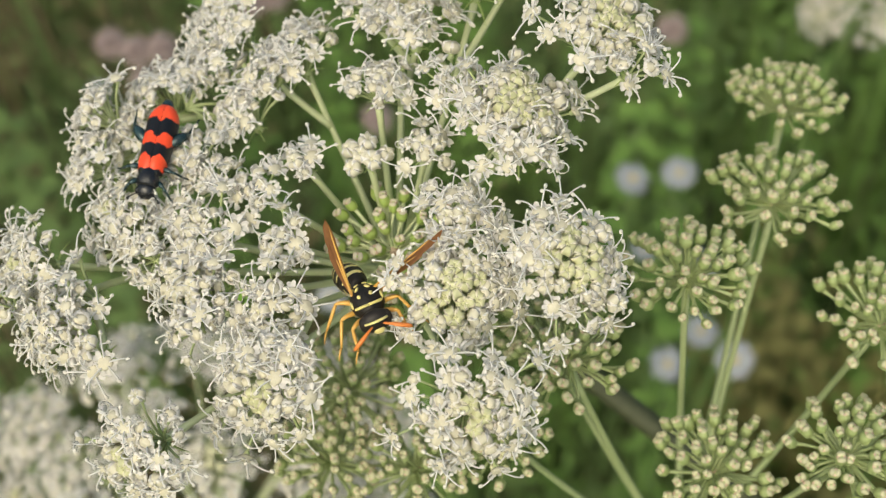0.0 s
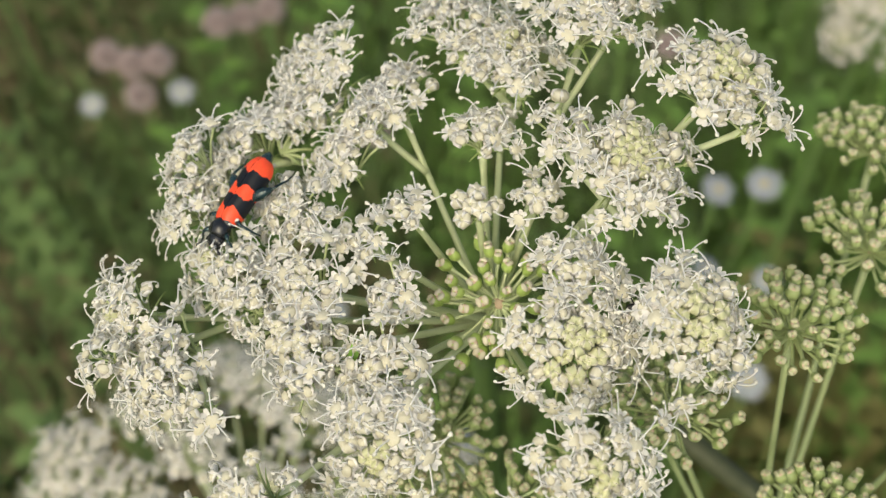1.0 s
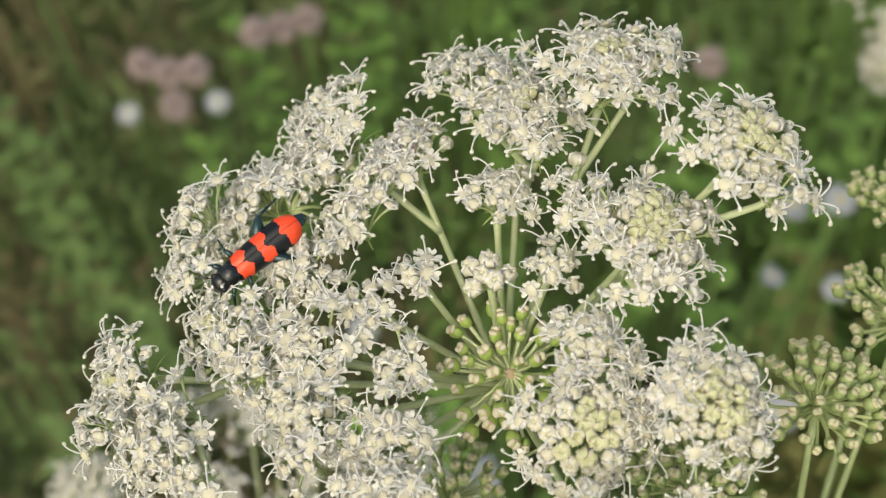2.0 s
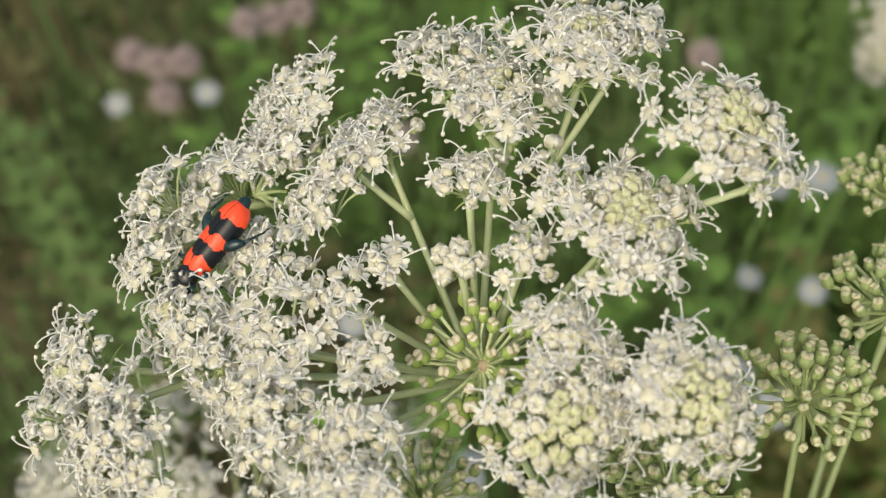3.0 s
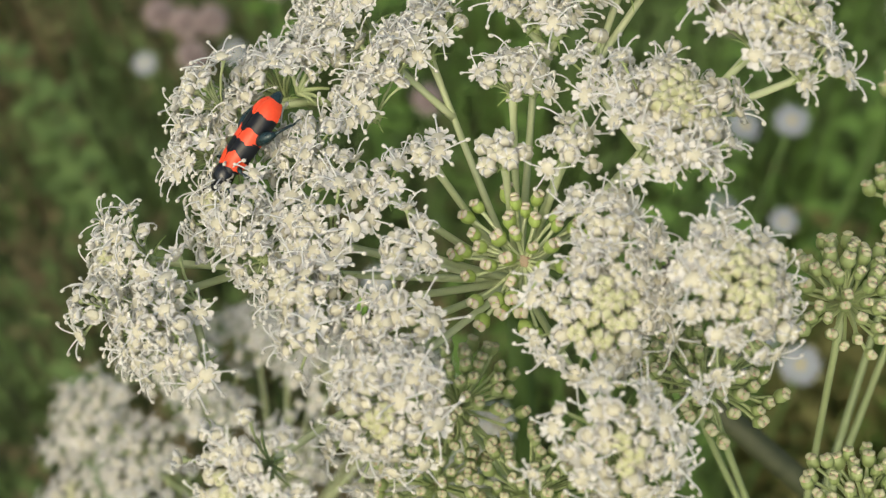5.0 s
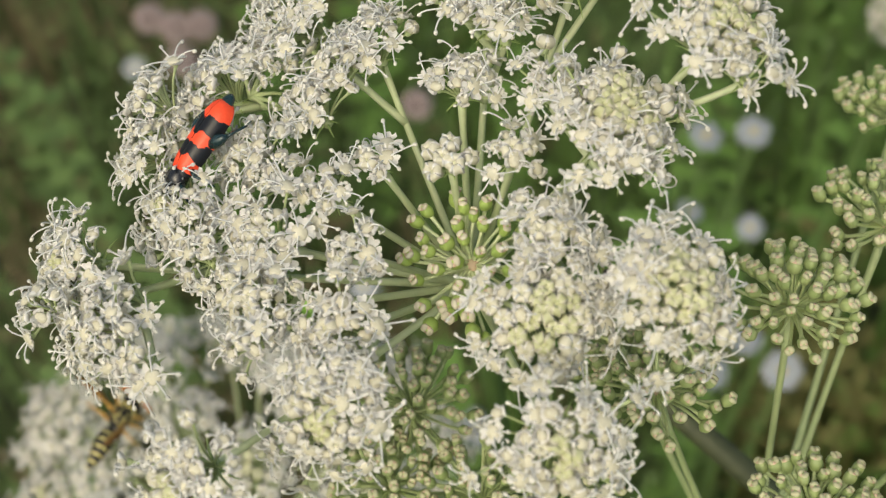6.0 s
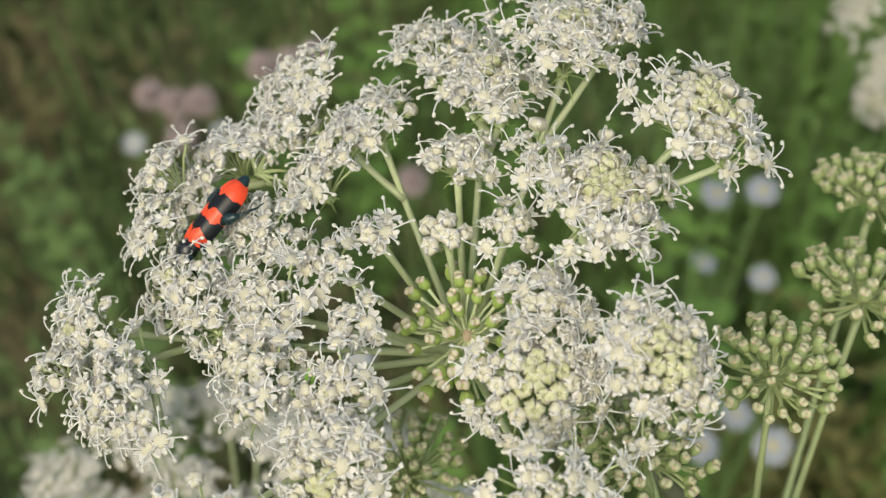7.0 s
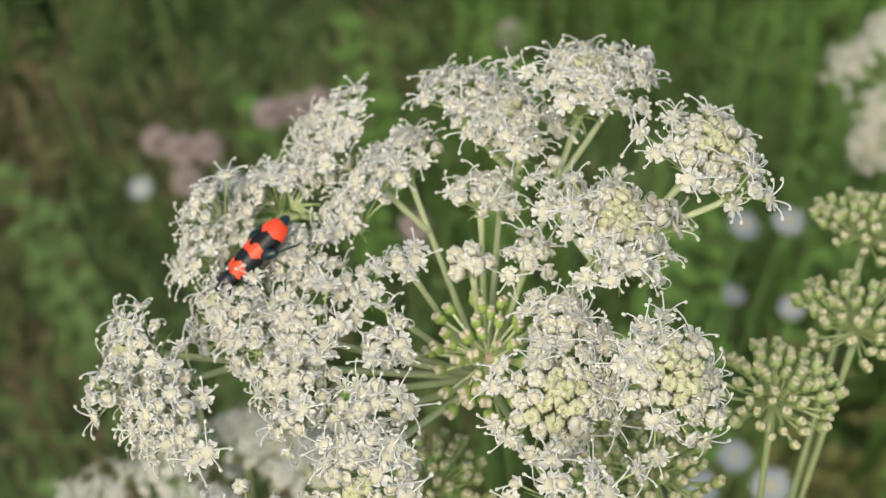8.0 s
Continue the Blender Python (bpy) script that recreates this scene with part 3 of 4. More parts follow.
# ---- umbels further down and back ----
def far_umbel(label, hub, up, reach, n, seed, foot):
    rng = random.Random(seed)
    hub, up = Vector(hub), Vector(up).normalized()
    far = thing("flower_umbel", (0, 0, 0), label, "flower", "umbels behind")
    e1 = up.orthogonal().normalized()
    e2 = up.cross(e1)
    for k in range(n):
        q = math.sqrt((k + 0.5) / n)
        a = k * 2.39996 + rng.uniform(-0.2, 0.2)
        el = 1.45 - q * 1.1
        d = (e1 * math.cos(a) + e2 * math.sin(a)) * math.cos(el) + up * math.sin(el)
        umbellet(far, hub, up, hub + d * reach * rng.uniform(0.9, 1.05), rng.uniform(0.0075, 0.0100), rng.choice((0, 0.3, 0.6)), seed * 50 + k, False, density=0.65)
    stem(far, [hub, hub - up * 0.05, Vector(foot) + Vector((0, 0, 0.3)), foot], [0.0018, 0.0018, 0.0026, 0.004])


far_umbel("soft white flowering umbel lower down behind the sharp one", (-0.049, 0.027, 0.743), (-0.05, -0.25, 0.95), 0.058, 38, 5, (-0.05, 0.08, -0.01))
far_umbel("soft white flowering umbel standing behind in the meadow", (0.182, 0.268, 0.705), (0.0, -0.3, 0.95), 0.042, 18, 6, (0.17, 0.3, -0.01))

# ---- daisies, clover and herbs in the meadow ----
# white petals dulled and blued: the meadow's shade is put into their colour
SHADED_WHITE = mat("daisy_white_shaded", (0.28, 0.31, 0.35), (0.40, 0.42, 0.45), 0.6, 300, through_light=0.2)
DISC_Y = mat("daisy_disc", (0.50, 0.40, 0.10), (0.66, 0.54, 0.18), 0.7, 1500, bump=0.6)
PINK = mat("clover_pink", (0.37, 0.285, 0.28), (0.48, 0.405, 0.39), 0.6, 300, through_light=0.2, island=0.5)


def daisy_parts():
    b = Build()
    rows = []
    for u, w in ((0.18, 0.45), (0.45, 0.9), (0.75, 1.0), (0.95, 0.7), (1.0, 0.3)):
        rows.append([(u, -0.14 * w, 0.02 - 0.05 * u * u), (u, 0, 0.05 - 0.05 * u * u), (u, 0.14 * w, 0.02 - 0.05 * u * u)])
    b.sheet(rows, 0)
    d = Build()
    d.ball(Matrix.Diagonal((0.22, 0.22, 0.12, 1)), 0, 14, 7)
    return b.mesh("petal", [SHADED_WHITE]), d.mesh("disc", [DISC_Y])


DAISY_PETAL, DAISY_DISC = daisy_parts()


def daisy(x, y, z, r, seed, tilt=(0.0, -0.4, 1.0)):
    rng = random.Random(seed)
    top = Vector((x, y, z))
    d = thing("daisy", top, "white daisy with a yellow centre in the meadow", "daisy", "daisies in the meadow")
    face = facing((0, 0, 0), Vector(tilt) + Vector((rng.uniform(-0.3, 0.3), rng.uniform(-0.3, 0.3), 0)), rng.uniform(0, 6), r)
    n = 16
    for k in range(n):
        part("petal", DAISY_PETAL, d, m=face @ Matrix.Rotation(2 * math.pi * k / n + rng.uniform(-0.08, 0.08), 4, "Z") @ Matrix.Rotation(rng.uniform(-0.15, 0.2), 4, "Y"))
    part("disc", DAISY_DISC, d, "yellow disc", m=face)
    b = Build()
    foot = Vector((rng.uniform(-0.03, 0.03), rng.uniform(0, 0.05), -z - 0.01))
    b.tube(bend((0, 0, -0.001), foot, (0.01, 0, 0), 6), 0.0008, 6, 0)
    part("stem", b.mesh("stem", [HERB_STEM]), d)
    return d, top + foot


def clover(x, y, z, r, seed):
    rng = random.Random(seed)
    d = thing("clover_flower", (x, y, z), "dusky pink clover head in the meadow", "clover", "pink flowers in the meadow")
    b = Build()
    for k in range(70):
        h = 1 - 1.7 * (k + 0.5) / 70
        a = k * 2.39996
        w = math.sqrt(max(0, 1 - h * h))
        v = Vector((w * math.cos(a), w * math.sin(a), h))
        b.tube([v * r * 0.3, v * r * 0.8, v * r * rng.uniform(0.95, 1.1)], [r * 0.08, r * 0.14, r * 0.03], 5, 0)
    part("flower_head", b.mesh("flower_head", [PINK]), d)
    b = Build()
    b.tube(bend((0, 0, -r * 0.3), (rng.uniform(-0.03, 0.03), rng.uniform(0, 0.05), -z - 0.01), (0.01, 0, 0), 6), 0.001, 6, 0)
    part("stem", b.mesh("stem", [HERB_STEM]), d)


def herb(x, y, h, seed, mats):
    rng = random.Random(seed)
    d = thing("leafy_herb", (x, y, 0), "upright leafy green meadow herb", "herb", "herbs in the meadow")
    b = Build()
    lean = Vector((rng.uniform(-0.05, 0.05), rng.uniform(-0.03, 0.05), h))
    pts = bend((0, 0, -0.01), lean, (rng.uniform(-0.02, 0.02), 0, 0), 8)
    b.tube(pts, [0.0025, 0.0023, 0.0021, 0.002, 0.0018, 0.0016, 0.0014, 0.0012, 0.0008], 6, 0)
    part("stem", b.mesh("stem", [HERB_STEM]), d)
    for k in range(30):
        u = 0.25 + 0.75 * k / 30
        p = Vector((0, 0, 0)).lerp(lean, u)
        a = k * 1.9 + rng.uniform(-0.3, 0.3)
        b = Build()
        leaf(b, p, (math.cos(a), math.sin(a), 0.35), 0.030 * (1.2 - 0.6 * u), 0.006, rng, 0)
        part("leaf", b.mesh("leaf", mats), d)


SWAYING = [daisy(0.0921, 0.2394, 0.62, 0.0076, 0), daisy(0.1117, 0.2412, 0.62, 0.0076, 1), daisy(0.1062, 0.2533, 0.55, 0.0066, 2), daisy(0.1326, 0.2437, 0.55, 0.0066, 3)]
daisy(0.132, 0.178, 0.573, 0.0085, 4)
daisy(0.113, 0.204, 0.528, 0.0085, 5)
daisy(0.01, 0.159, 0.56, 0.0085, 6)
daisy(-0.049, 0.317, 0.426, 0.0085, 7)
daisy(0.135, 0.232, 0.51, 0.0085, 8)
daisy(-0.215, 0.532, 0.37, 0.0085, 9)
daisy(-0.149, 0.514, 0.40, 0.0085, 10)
for i, (x, y, z) in enumerate(((-0.183, 0.540, 0.40), (-0.201, 0.548, 0.40), (-0.166, 0.542, 0.40), (-0.178, 0.520, 0.39), (-0.093, 0.589, 0.40), (-0.110, 0.581, 0.40),
                               (-0.127, 0.572, 0.404), (-0.024, 0.513, 0.354), (0.044, 0.654, 0.409), (-0.135, 0.627, 0.352), (0.178, 0.542, 0.40))):
    clover(x, y, z, 0.011, 12 + i)
for i, (x, y, h) in enumerate(((0.16, 0.30, 0.50), (0.24, 0.42, 0.48), (0.10, 0.45, 0.46), (0.20, 0.55, 0.42), (0.05, 0.62, 0.44), (0.30, 0.34, 0.52),
                               (-0.10, 0.60, 0.40), (-0.22, 0.45, 0.42), (-0.25, 0.25, 0.38), (-0.02, 0.32, 0.40), (0.02, 0.10, 0.45), (0.12, 0.14, 0.44),
                               (-0.125, 0.50, 0.37), (-0.30, 0.56, 0.36), (-0.08, 0.62, 0.38), (-0.165, 0.50, 0.34), (-0.07, 0.70, 0.36), (-0.22, 0.40, 0.34))):
    herb(x, y, h, 60 + i, [LEAF if x > -0.15 else LEAF_DARK])

# ---- a tiny black fly between two flower clusters ----
FLY_BLACK = mat("fly_black", (0.006, 0.005, 0.005), (0.02, 0.016, 0.014), 0.5, 3000)
fly = thing("fly", (0.0157, -0.0161, 0.9262), "tiny black fly sitting deep between the flowers", "fly")
for nm, m in (("abdomen", pose(-0.0008, 0, 0) @ Matrix.Diagonal((0.0009, 0.0005, 0.0005, 1))), ("thorax", pose(0.0003, 0, 0.0002) @ Matrix.Diagonal((0.0006, 0.0005, 0.0005, 1))), ("head", pose(0.0010, 0, 0.0001) @ Matrix.Diagonal((0.0004, 0.0005, 0.0004, 1)))):
    b = Build()
    b.ball(m, 0, 10, 7)
    part(nm, b.mesh(nm, [FLY_BLACK]), fly)
for s in (-1, 1):
    for x in (0.0006, 0.0, -0.0006):
        b = Build()
        b.tube([(x, s * 0.0004, 0), (x * 1.6, s * 0.0011, 0.0004), (x * 2.2, s * 0.0016, -0.0009)], [0.00008, 0.00007, 0.00005], 5, 0)
        part("leg", b.mesh("leg", [FLY_BLACK]), fly)

# ---- a small fresh green leaflet among the flowers ----
FRESH = mat("fresh_green", (0.16, 0.36, 0.04), (0.28, 0.50, 0.08), 0.4, 900, through_light=0.2)
b = Build()
leaf(b, Vector((-0.0190, -0.0178, 0.9185)), (-0.05, 0.5, 0.75), 0.0034, 0.00075, random.Random(5), 0)
part("leaflet", b.mesh("leaflet", [FRESH]), plant, "fresh green leaflet")

# ---- beetle ----
def banded(name):
    """Red wing case with two dark bands and a dark shoulder edge; x runs from shoulder (0) to tip (-0.0116)."""
    m = mat(name, (0.80, 0.055, 0.02), (0.90, 0.10, 0.035), 0.36, 2500, 3, 0.25, coat=0.16, spec=0.3)
    n, l = m.node_tree.nodes, m.node_tree.links
    p = n["Principled BSDF"]
    tc = n.new("ShaderNodeTexCoord")
    sep = n.new("ShaderNodeSeparateXYZ")
    l.new(tc.outputs["Object"], sep.inputs[0])
    wob = n.new("ShaderNodeTexNoise")
    wob.inputs["Scale"].default_value, wob.inputs["Detail"].default_value = 620, 4
    mirror = n.new("ShaderNodeCombineXYZ")
    fold = n.new("ShaderNodeMath")
    fold.operation = "ABSOLUTE"
    l.new(sep.outputs["Y"], fold.inputs[0])
    l.new(sep.outputs["X"], mirror.inputs["X"])
    l.new(fold.outputs[0], mirror.inputs["Y"])
    l.new(mirror.outputs[0], wob.inputs["Vector"])
    ma = n.new("ShaderNodeMath")
    ma.operation = "MULTIPLY_ADD"
    ma.inputs[1].default_value = 0.0030
    l.new(wob.outputs["Fac"], ma.inputs[0])
    peak = n.new("ShaderNodeMapRange")
    peak.inputs["From Min"].default_value, peak.inputs["From Max"].default_value = 0.0, 0.0009
    peak.inputs["To Min"].default_value, peak.inputs["To Max"].default_value = -0.0008, 0.0
    l.new(fold.outputs[0], peak.inputs["Value"])
    ahead = n.new("ShaderNodeMath")
    ahead.operation = "ADD"
    l.new(sep.outputs["X"], ahead.inputs[0])
    l.new(peak.outputs[0], ahead.inputs[1])
    l.new(ahead.outputs[0], ma.inputs[2])
    ramp = n.new("ShaderNodeValToRGB")
    mr = n.new("ShaderNodeMapRange")
    mr.inputs["From Min"].default_value, mr.inputs["From Max"].default_value = -0.0116 + 0.0014, 0.0014
    l.new(ma.outputs[0], mr.inputs["Value"])
    l.new(mr.outputs[0], ramp.inputs["Fac"])
    cr = ramp.color_ramp
    cr.interpolation = "CONSTANT"
    stops = ((0.0, 0), (0.26, 1), (0.48, 0), (0.63, 1), (0.82, 0), (0.99, 1))
    cr.elements[0].position, cr.elements[1].position = 0.0, 0.125
    for pos, _ in stops[2:]:
        cr.elements.new(pos)
    for e, (pos, v) in zip(cr.elements, stops):
        e.position, e.color = pos, (v, v, v, 1)
    mix = n.new("ShaderNodeMix")
    mix.data_type = "RGBA"
    old = p.inputs["Base Color"].links[0].from_socket
    l.new(old, mix.inputs["A"])
    mix.inputs["B"].default_value = (0.006, 0.007, 0.010, 1)
    l.new(ramp.outputs[0], mix.inputs["Factor"])
    l.new(mix.outputs["Result"], p.inputs["Base Color"])
    return m


ELYTRON = banded("wing_case_banded")
CHITIN = mat("black_chitin", (0.004, 0.005, 0.006), (0.009, 0.010, 0.013), 0.24, 3500, 3, 0.35, coat=0.25, spec=0.5)
TEAL = mat("teal_chitin", (0.008, 0.022, 0.025), (0.026, 0.065, 0.072), 0.22, 3500, 3, 0.35, coat=0.3, metal=0.3)


def make_beetle():
    bt = thing("beetle", (0, 0, 0), "red and black banded beetle crawling on the white flowers", "beetle")
    # abdomen under the wing cases
    b = Build()
    b.ball(Matrix.Translation((-0.0066, 0, 0.0009)) @ Matrix.Diagonal((0.0061, 0.0018, 0.0014, 1)), 0, 18, 12, lambda t, p: 1 + 0.02 * math.cos(14 * math.cos(t) * math.sin(p)))
    part("abdomen", b.mesh("abdomen", [TEAL]), bt, "glossy dark blue-green abdomen")
    # wing cases: half shells
    for side in (1, -1):
        b = Build()
        rows = []
        nu, nv = 26, 9
        for i in range(nu + 1):
            u = i / nu
            x = -0.0116 * u
            tip = math.sqrt(max(0.0, 1 - (max(0, u - 0.70) / 0.30) ** 2.4))
            wid = 0.00204 * (0.98 + 0.20 * math.sin(u * 2.5)) * (0.05 + 0.95 * tip) * (0.88 + 0.12 * math.sin(min(1, u * 6) * 1.57))
            hgt = 0.0023 * (0.72 + 0.28 * math.sin(min(1, u * 6) * 1.57)) * (0.25 + 0.75 * tip)
            row = []
            for k in range(nv + 1):
                a = (math.pi / 2) * (k / nv) * 1.12
                lobe = 0.0007 * math.sin(math.pi * min(1, 0.12 + 0.88 * k / nv)) * max(0, 1 - u * 5)
                row.append((x + lobe, side * (0.00003 + wid * math.sin(a)), 0.0006 + hgt * math.cos(a) * (1 - 0.10 * (1 - k / nv) ** 6)))
            rows.append(row)
        b.sheet(rows, 0)
        part("wing_case", b.mesh("wing_case", [ELYTRON]), bt, "glossy red wing case with black bands")
    b = Build()
    cuts = ((-0.0004, 0.00100), (0.0000, 0.00132), (0.0004, 0.00152), (0.0008, 0.00164), (0.0012, 0.00170), (0.0016, 0.00168), (0.0020, 0.00160), (0.0023, 0.00146), (0.0025, 0.00125), (0.0026, 0.00090))
    rows = []
    for i, (x, r) in enumerate(cuts):
        row = []
        for k in range(25):
            w = 2 * math.pi * k / 24
            d = r * (1 + 0.07 * noise.noise((x * 2600, math.cos(w) * 4.5, math.sin(w) * 4.5)))
            row.append((x, math.sin(w) * d, 0.00125 - 0.00004 * i + math.cos(w) * d * 0.92))
        rows.append(row)
    b.sheet(rows, 0)
    part("pronotum", b.mesh("pronotum", [CHITIN]), bt, "black punctured pronotum")
    b = Build()
    b.ball(Matrix.Translation((0.0029, 0, 0.0005)) @ Matrix.Rotation(0.9, 4, "Y") @ Matrix.Diagonal((0.0014, 0.0015, 0.0012, 1)), 0, 24, 14, lambda t, p: 1 + 0.04 * noise.noise((math.cos(t) * math.sin(p) * 5, math.sin(t) * math.sin(p) * 5, math.cos(p) * 5)))
    for s in (-1, 1):
        b.ball(Matrix.Translation((0.0031, s * 0.00122, 0.0008)) @ Matrix.Scale(0.00046, 4), 0, 8, 6)
        b.tube(bend((0.0037, s * 0.0004, -0.0002), (0.0041, s * 0.0002, -0.0009), (0, s * 0.0002, 0), 3), [0.0002, 0.00018, 0.00015, 0.00008], 5, 0)
    part("head", b.mesh("head", [CHITIN]), bt, "black head with round eyes")
    for s in (-1, 1):
        b = Build()
        pts = bend((0.0033, s * 0.0008, 0.0006), (0.0048, s * 0.0024, 0.0008), (0.0002, s * 0.0003, 0.0004), 8)
        b.tube(pts, [0.00012] * 6 + [0.0002, 0.00028, 0.0002], 6, 0)
        part("antenna", b.mesh("antenna", [CHITIN]), bt)
        for x0, kx, ky, fx, fy in ((0.0012, 0.0024, 0.0026, 0.0032, 0.0036), (-0.0010, -0.0004, 0.0033, -0.0006, 0.0048), (-0.0046, -0.0074, 0.0042, -0.0100, 0.0047)):
            b = Build()
            hip, knee, foot = Vector((x0, s * 0.0013, 0.0005)), Vector((kx, s * ky, 0.0012 if x0 > -0.003 else 0.0008)), Vector((fx, s * fy, -0.0006))
            thick = 0.00078 if x0 < -0.003 else 0.00036
            b.tube(bend(hip, knee, (0, 0, 0.0002), 5), [thick * 0.5, thick * 0.9, thick * 1.15, thick * 1.15, thick * 0.9, thick * 0.45], 8, 0)
            b.tube(bend(knee, foot, (0, 0, 0.0001), 4), [0.00024, 0.00022, 0.0002, 0.00018, 0.00016], 6, 0)
            toe = foot + (foot - knee).normalized() * 0.0012 + Vector((0, 0, 0.0004))
            b.tube(bend(foot, toe, (0, 0, 0.0001), 4), [0.00014, 0.00016, 0.00012, 0.00014, 0.00006], 5, 0)
            part("leg", b.mesh("leg", [TEAL]), bt, "dark glossy blue-green leg")
    bt.scale = (0.88, 0.88, 0.88)
    return bt


beetle = make_beetle()

# ---- wasp ----
YELLOW = mat("wasp_yellow", (0.66, 0.55, 0.17), (0.80, 0.71, 0.32), 0.35, 2500, coat=0.2)
ORANGE = mat("wasp_orange", (0.56, 0.28, 0.05), (0.74, 0.46, 0.12), 0.4, 2500, coat=0.1)
ANTENNA = mat("wasp_antenna", (0.62, 0.17, 0.03), (0.76, 0.26, 0.06), 0.45, 2500)
WASP_BLACK = mat("wasp_black", (0.010, 0.008, 0.007), (0.022, 0.018, 0.015), 0.45, 3000, 3, 0.4, spec=0.3)
WING = mat("wasp_wing", (0.22, 0.09, 0.03), (0.36, 0.17, 0.06), 0.3, 1500, through_light=0.45, bump=0.1)


def make_wasp():
    """x ahead, z up; the thorax is at the origin."""
    wp = thing("wasp", (0, 0, 0), "black and yellow paper wasp with amber wings", "wasp")
    b = Build()
    TX, TY, TZ = 0.0025, 0.0019, 0.0018
    b.ball(Matrix.Diagonal((TX, TY, TZ, 1)), 0, 24, 14, lambda t, p: 1 + 0.03 * math.cos(4 * t) - 0.05 * math.cos(t) ** 8)

    def patch(x, y, sx, sy):
        z = TZ * math.sqrt(max(0.0, 1 - (x / TX) ** 2 - (y / TY) ** 2)) * 0.985
        b.ball(facing((x, y, z), (x / TX**2, y / TY**2, z / TZ**2)) @ Matrix.Diagonal((sx, sy, 0.00012, 1)), 1, 9, 5)

    for s in (-1, 1):
        for x, y, sx, sy in ((0.0004, 0.0007, 0.00030, 0.00022), (-0.0008, 0.00062, 0.00042, 0.00026), (-0.0013, 0.0011, 0.00030, 0.00026), (-0.0019, 0.0005, 0.00034, 0.00022)):
            patch(x, s * y, sx, sy)
        b.ball(Matrix.Translation((0.0003, s * 0.00172, 0.0006)) @ Matrix.Diagonal((0.00055, 0.00022, 0.00042, 1)), 1, 8, 5)
        b.tube(bend((0.0012, s * 0.0015, 0.0008), (0.0018, 0, 0.0014), (0.0003, s * 0.0004, 0.0003), 6), 0.00017, 6, 1)
    part("thorax", b.mesh("thorax", [WASP_BLACK, YELLOW]), wp, "black thorax with yellow spots and collar")
    b = Build()
    b.ball(Matrix.Translation((0.0033, 0, 0.0002)) @ Matrix.Diagonal((0.0011, 0.0019, 0.0015, 1)), 0, 14, 9)
    b.ball(Matrix.Translation((0.0040, 0, -0.0004)) @ Matrix.Diagonal((0.00048, 0.00075, 0.0007, 1)), 1, 10, 7)
    b.tube(bend((0.0040, -0.0013, 0.0009), (0.0040, 0.0013, 0.0009), (0.0004, 0, 0.0003), 6), 0.00015, 5, 1)
    for s in (-1, 1):
        b.ball(Matrix.Translation((0.0033, s * 0.0014, 0.0002)) @ Matrix.Diagonal((0.0007, 0.0005, 0.0010, 1)), 0, 10, 7)
    part("head", b.mesh("head", [WASP_BLACK, YELLOW]), wp, "black head with a pale yellow face")
    b = Build()
    b.tube([(-0.0024, 0, 0), (-0.0031, 0, -0.0001)], 0.00035, 8, 0)
    n = 42
    pts, rad = [], []
    for i in range(n + 1):
        u = i / n
        pts.append((-0.0030 - 0.0078 * u, 0, -0.0001 - 0.0012 * u * u))
        rad.append(0.00165 * math.sin(math.pi * min(1, (u * 0.93 + 0.055)) ** 0.72) ** 0.8 * (1 + 0.03 * math.cos(u * 37)) + 0.00005)
    f0 = len(b.f)
    b.tube(pts, rad, 18, 0)
    for i in range(n):
        ph = (i / n * 6) % 1
        for k in range(18):
            edge = 0.74 + 0.14 * math.cos(4 * math.pi * k / 18)
            if ph > edge:
                b.m[f0 + i * 18 + k] = 1
    part("abdomen", b.mesh("abdomen", [WASP_BLACK, YELLOW]), wp, "black abdomen with yellow bands", m=Matrix.Translation((-0.0024, 0, 0)) @ Matrix.Rotation(0.22, 4, "Z") @ Matrix.Rotation(-0.25, 4, "Y") @ Matrix.Translation((0.0024, 0, 0)))
    for s in (-1, 1):
        b = Build()
        b.tube(bend((0.0040, s * 0.0004, 0.0004), (0.0052, s * 0.0034, -0.0008), (0.0006, s * 0.0003, 0.0004), 8), [0.00013, 0.00014, 0.00018, 0.00024, 0.00026, 0.00026, 0.00026, 0.00024, 0.00014], 6, 0)
        part("antenna", b.mesh("antenna", [ANTENNA]), wp, "reddish orange antenna")
        for ln, ang, wid in ((0.0098, 3.22 if s < 0 else 1.72, 0.0009), (0.0068, 3.15 if s < 0 else 1.62, 0.0007)):
            b = Build()
            root = Vector((0.0004 if ln > 0.01 else -0.0006, s * 0.0013, 0.0011))
            d = Vector((math.cos(ang), s * math.sin(ang), 0.42 if s < 0 else 0.28)).normalized()
            sd = d.cross(Vector((0, 0, 1))).normalized() * s
            rows = []
            for u, w0, w1 in ((0, 0.08, 0.1), (0.25, 0.2, 0.55), (0.5, 0.25, 0.85), (0.75, 0.3, 1.0), (0.93, 0.15, 0.7), (1.0, -0.1, 0.2)):
                p = root + d * ln * u
                rows.append([p - sd * wid * w0, p + sd * wid * (w1 - w0) * 0.5 + Vector((0, 0, 0.0002)), p + sd * wid * w1])
            b.sheet(rows, 0)
            b.tube(bend(root, root + d * ln * 0.95, (0, 0, 0.0001), 5), [0.0002, 0.00017, 0.00014, 0.00012, 0.0001, 0.00006], 5, 1)
            part("wing", b.mesh("wing", [WING, ORANGE]), wp, "folded amber wing")
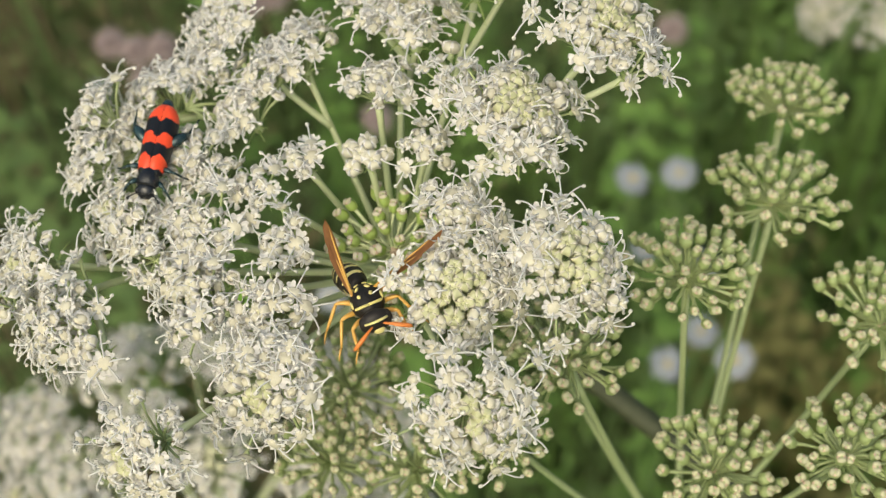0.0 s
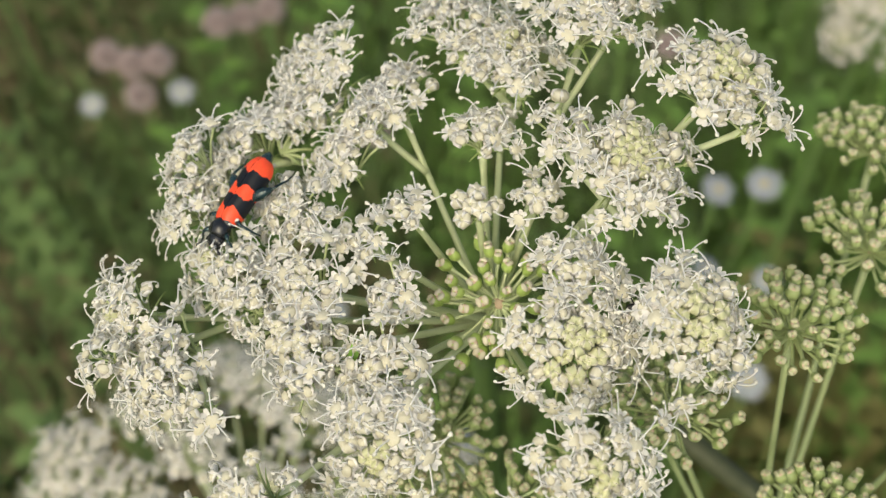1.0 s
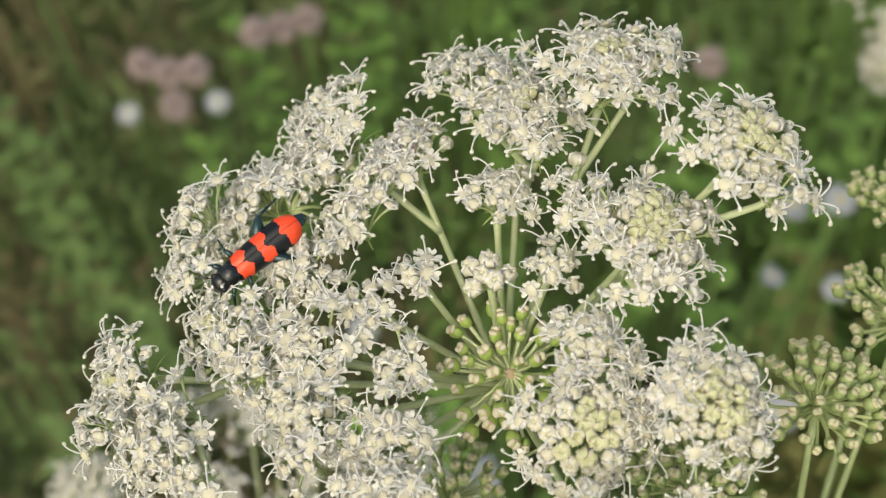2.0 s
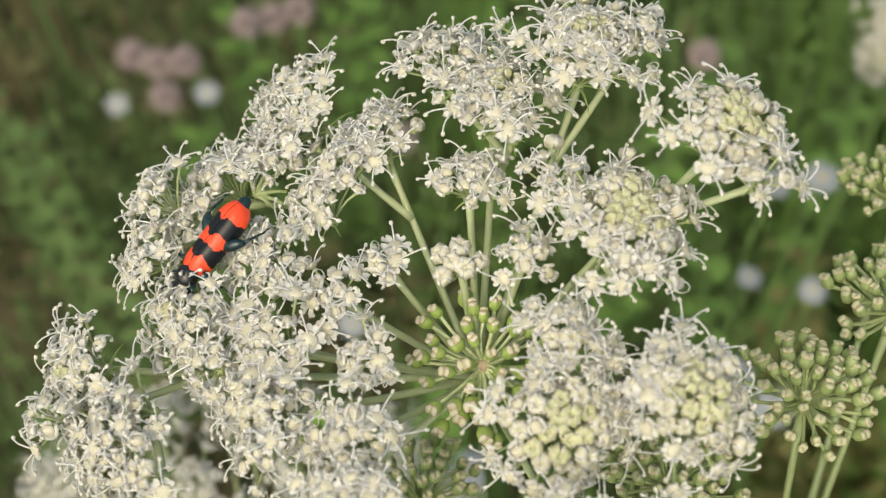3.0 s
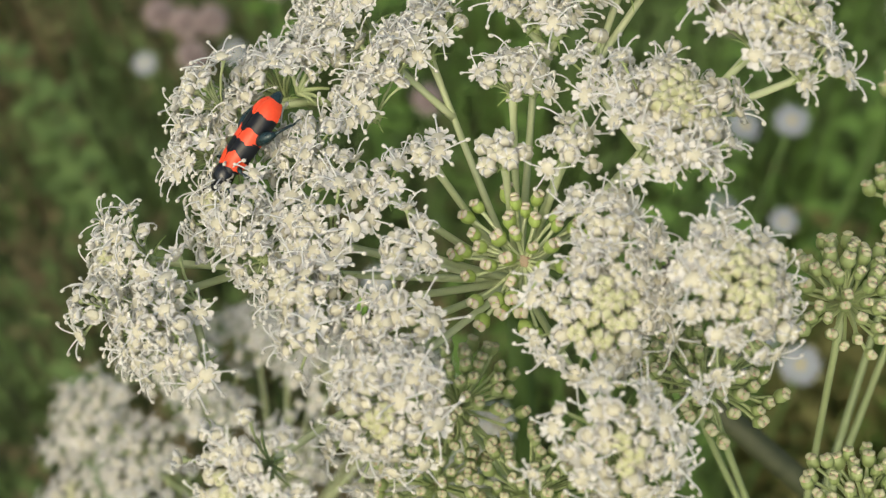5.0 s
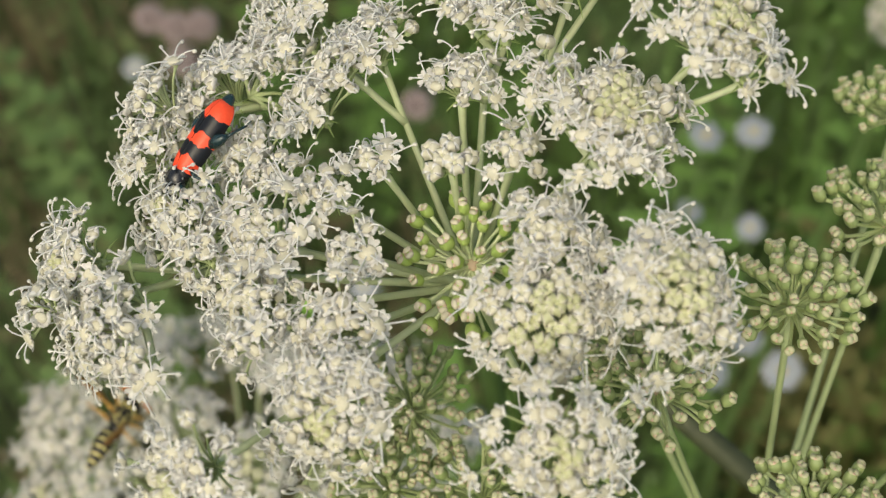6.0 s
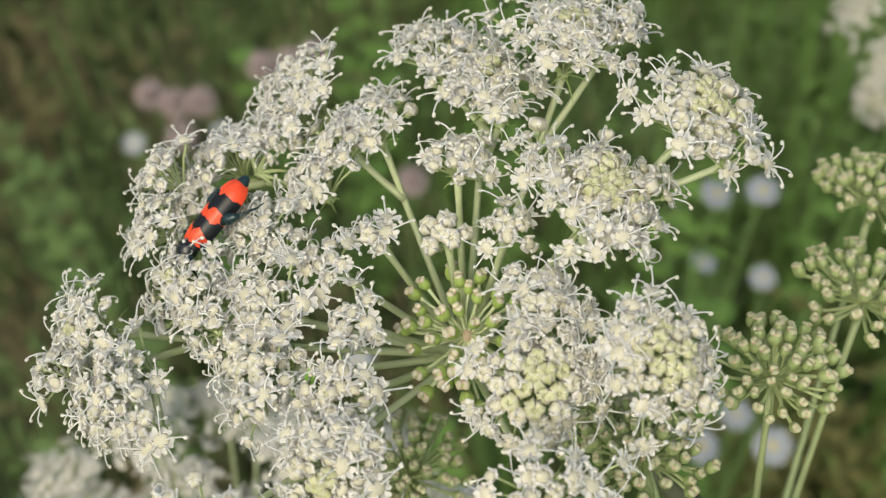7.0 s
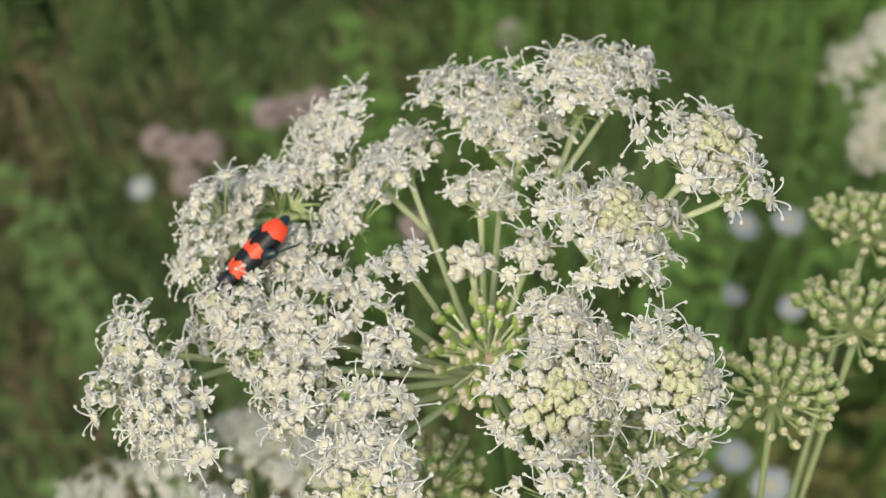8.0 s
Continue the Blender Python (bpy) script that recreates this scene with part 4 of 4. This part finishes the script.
        for x0, kx, ky, fx, fy in ((0.0012, 0.0028, 0.0027, 0.0040, 0.0030), (0.0, 0.0008, 0.0034, 0.0026, 0.0046), (-0.0012, -0.0018, 0.0033, -0.0006, 0.0054)):
            b = Build()
            hip, knee, foot = Vector((x0, s * 0.0010, -0.0012)), Vector((kx, s * ky, -0.0002)), Vector((fx, s * fy, -0.0024))
            b.tube(bend(hip, knee, (0, 0, 0.0003), 5), [0.00022, 0.00032, 0.00032, 0.00028, 0.00024, 0.00018], 7, 0)
            b.tube(bend(knee, foot, (0, 0, 0), 4), [0.00018, 0.00022, 0.00022, 0.00018, 0.00013], 6, 0)
            toe = foot + Vector((0.0008, s * 0.0008, -0.0010))
            b.tube(bend(foot, toe, (0, 0, 0.0002), 4), [0.00014, 0.00013, 0.00012, 0.0001, 0.00006], 5, 0)
            part("leg", b.mesh("leg", [ORANGE]), wp, "orange leg")
    wp.scale = (1.1, 1.1, 1.1)
    return wp


wasp = make_wasp()


def lying(head, tail, up, mid=0.5):
    """The pose of a body whose head and tail lie at those places, x ahead, z along up."""
    h, t, up = Vector(head), Vector(tail), Vector(up)
    x = (h - t).normalized()
    y = up.cross(x).normalized()
    z = x.cross(y)
    m = Matrix((x, y, z)).transposed().to_4x4()
    m.translation = t.lerp(h, mid)
    return m


def motions():
    view, left = Vector((0.02, -0.58, 0.80)), Vector((-0.8, 0.45, 0.35))
    rows = []
    for t, head, tail, roll in (
        (0.0, (-0.0326, -0.0013, 0.9193), (-0.0298, 0.0125, 0.9233), 0.05),
        (0.5, (-0.0368, 0.0008, 0.9178), (-0.0302, 0.0128, 0.9232), 0.35),
        (1.0, (-0.0373, 0.0001, 0.9181), (-0.0294, 0.0113, 0.9233), 0.8),
        (1.5, (-0.0379, 0.0020, 0.9190), (-0.0271, 0.0116, 0.9230), 0.15),
        (2.0, (-0.0380, 0.0031, 0.9191), (-0.0262, 0.0116, 0.9231), 0.1),
        (3.5, (-0.0359, 0.0014, 0.9182), (-0.0300, 0.0090, 0.9237), 1.0),
        (4.0, (-0.0362, 0.0014, 0.9182), (-0.0303, 0.0085, 0.9236), 1.05),
        (5.5, (-0.0367, 0.0013, 0.9181), (-0.0301, 0.0094, 0.9237), 1.05),
        (6.0, (-0.0362, 0.0014, 0.9182), (-0.0300, 0.0093, 0.9237), 1.05),
        (6.5, (-0.0362, 0.0015, 0.9182), (-0.0298, 0.0091, 0.9238), 1.05),
        (7.0, (-0.0363, 0.0017, 0.9181), (-0.0291, 0.0089, 0.9236), 1.05),
        (8.0, (-0.0366, 0.0009, 0.9181), (-0.0287, 0.0081, 0.9233), 1.05),
    ):
        lift = Vector((0.0, -0.00060, 0.0009)) * max(0.0, 1 - t / 3.5)
        rows.append((t, lying(Vector(head) + lift * 1.6, Vector(tail) + lift * 0.6, view + left * roll, 0.71 if t < 3 else 0.785)))
    walk(beetle, rows)
    rows = []
    for t, head, tail, up in (
        (0.0, (-0.0021, -0.0244, 0.92445), (-0.0049, -0.0157, 0.92265), (0.05, -0.5, 0.8)),
        (0.1, (-0.0114, -0.0180, 0.9275), (-0.0062, -0.0130, 0.9200), (0, -0.2, 0.9)),
        (0.2, (-0.0125, -0.0201, 0.9275), (-0.0068, -0.0135, 0.9210), (0, -0.3, 0.9)),
        (0.3, (-0.0188, -0.0136, 0.9265), (-0.0072, -0.0157, 0.9270), (0, 0.3, 0.9)),
        (0.4, (-0.0508, -0.0119, 0.9290), (-0.0390, -0.0138, 0.9330), (0, 0.2, 0.9)),
        (0.5, (-0.1000, -0.0119, 0.9390), (-0.0880, -0.0150, 0.9390), (0, 0.2, 0.9)),
        (1.0, (-0.2500, 0.0200, 0.9390), (-0.2400, 0.0150, 0.9390), (0, 0.1, 0.9)),
        (2.0, (-0.4500, 0.3100, 0.9500), (-0.4500, 0.3000, 0.9500), (0, 0, 0.9)),
        (3.0, (-0.3900, -0.1950, 0.9200), (-0.4000, -0.2000, 0.9200), (0, 0, 0.9)),
        (5.7, (-0.0900, -0.0800, 0.8600), (-0.1000, -0.0850, 0.8600), (0, 0.1, 0.9)),
        (5.85, (-0.0670, -0.0400, 0.8700), (-0.0750, -0.0460, 0.8650), (0.4, 0.2, 0.7)),
        (6.0, (-0.0636, 0.0283, 0.8175), (-0.0688, 0.0160, 0.8215), (0.4, -0.2, 0.8)),
        (6.1, (-0.0632, 0.0262, 0.9140), (-0.0640, 0.0165, 0.9100), (0.3, -0.1, 0.9)),
        (6.2, (-0.0410, 0.0350, 0.9225), (-0.0513, 0.0312, 0.9203), (0, -0.2, 0.9)),
        (6.4, (-0.0100, 0.1400, 0.9500), (-0.0160, 0.1310, 0.9500), (0, 0, 0.9)),
        (8.0, (0.6, 0.9, 1.2), (0.59, 0.9, 1.2), (0, 0, 0.9)),
    ):
        rows.append((t, lying(head, tail, up, 0.62)))
    walk(wasp, rows)
    # four daisies nod in the wind, each about its foot
    tall = ((0, 0, 0), (0.5, 0.0080, 0.0040), (1, 0.0313, 0.0052), (2, 0.0489, 0.0123), (3.5, 0.0410, 0.0229), (5.3, 0.0163, 0.0257), (6, 0.0110, 0.0226), (6.5, 0.0139, 0.0356), (7, 0.0211, 0.0340), (8, 0.0354, 0.0440))
    low = ((0, 0, 0), (1, 0.0244, 0.0004), (2, 0.0409, 0.0104), (2.2, 0.0388, 0.0127), (3.5, 0.0302, 0.0036), (5.3, 0.0057, 0.0237), (6, 0.0015, 0.0221), (6.5, 0.0156, 0.0328), (7, 0.0138, 0.0371), (8, 0.0300, 0.0457))
    for (ob, foot), gusts in zip(SWAYING, (tall, tall, low, low)):
        top = ob.matrix_basis.translation.copy()
        rows = []
        for t, dx, dy in gusts:
            turn = (top - foot).rotation_difference(top + Vector((dx, dy, 0)) - foot).to_matrix().to_4x4()
            rows.append((t, Matrix.Translation(foot) @ turn @ Matrix.Translation(top - foot)))
        walk(ob, rows)


motions()
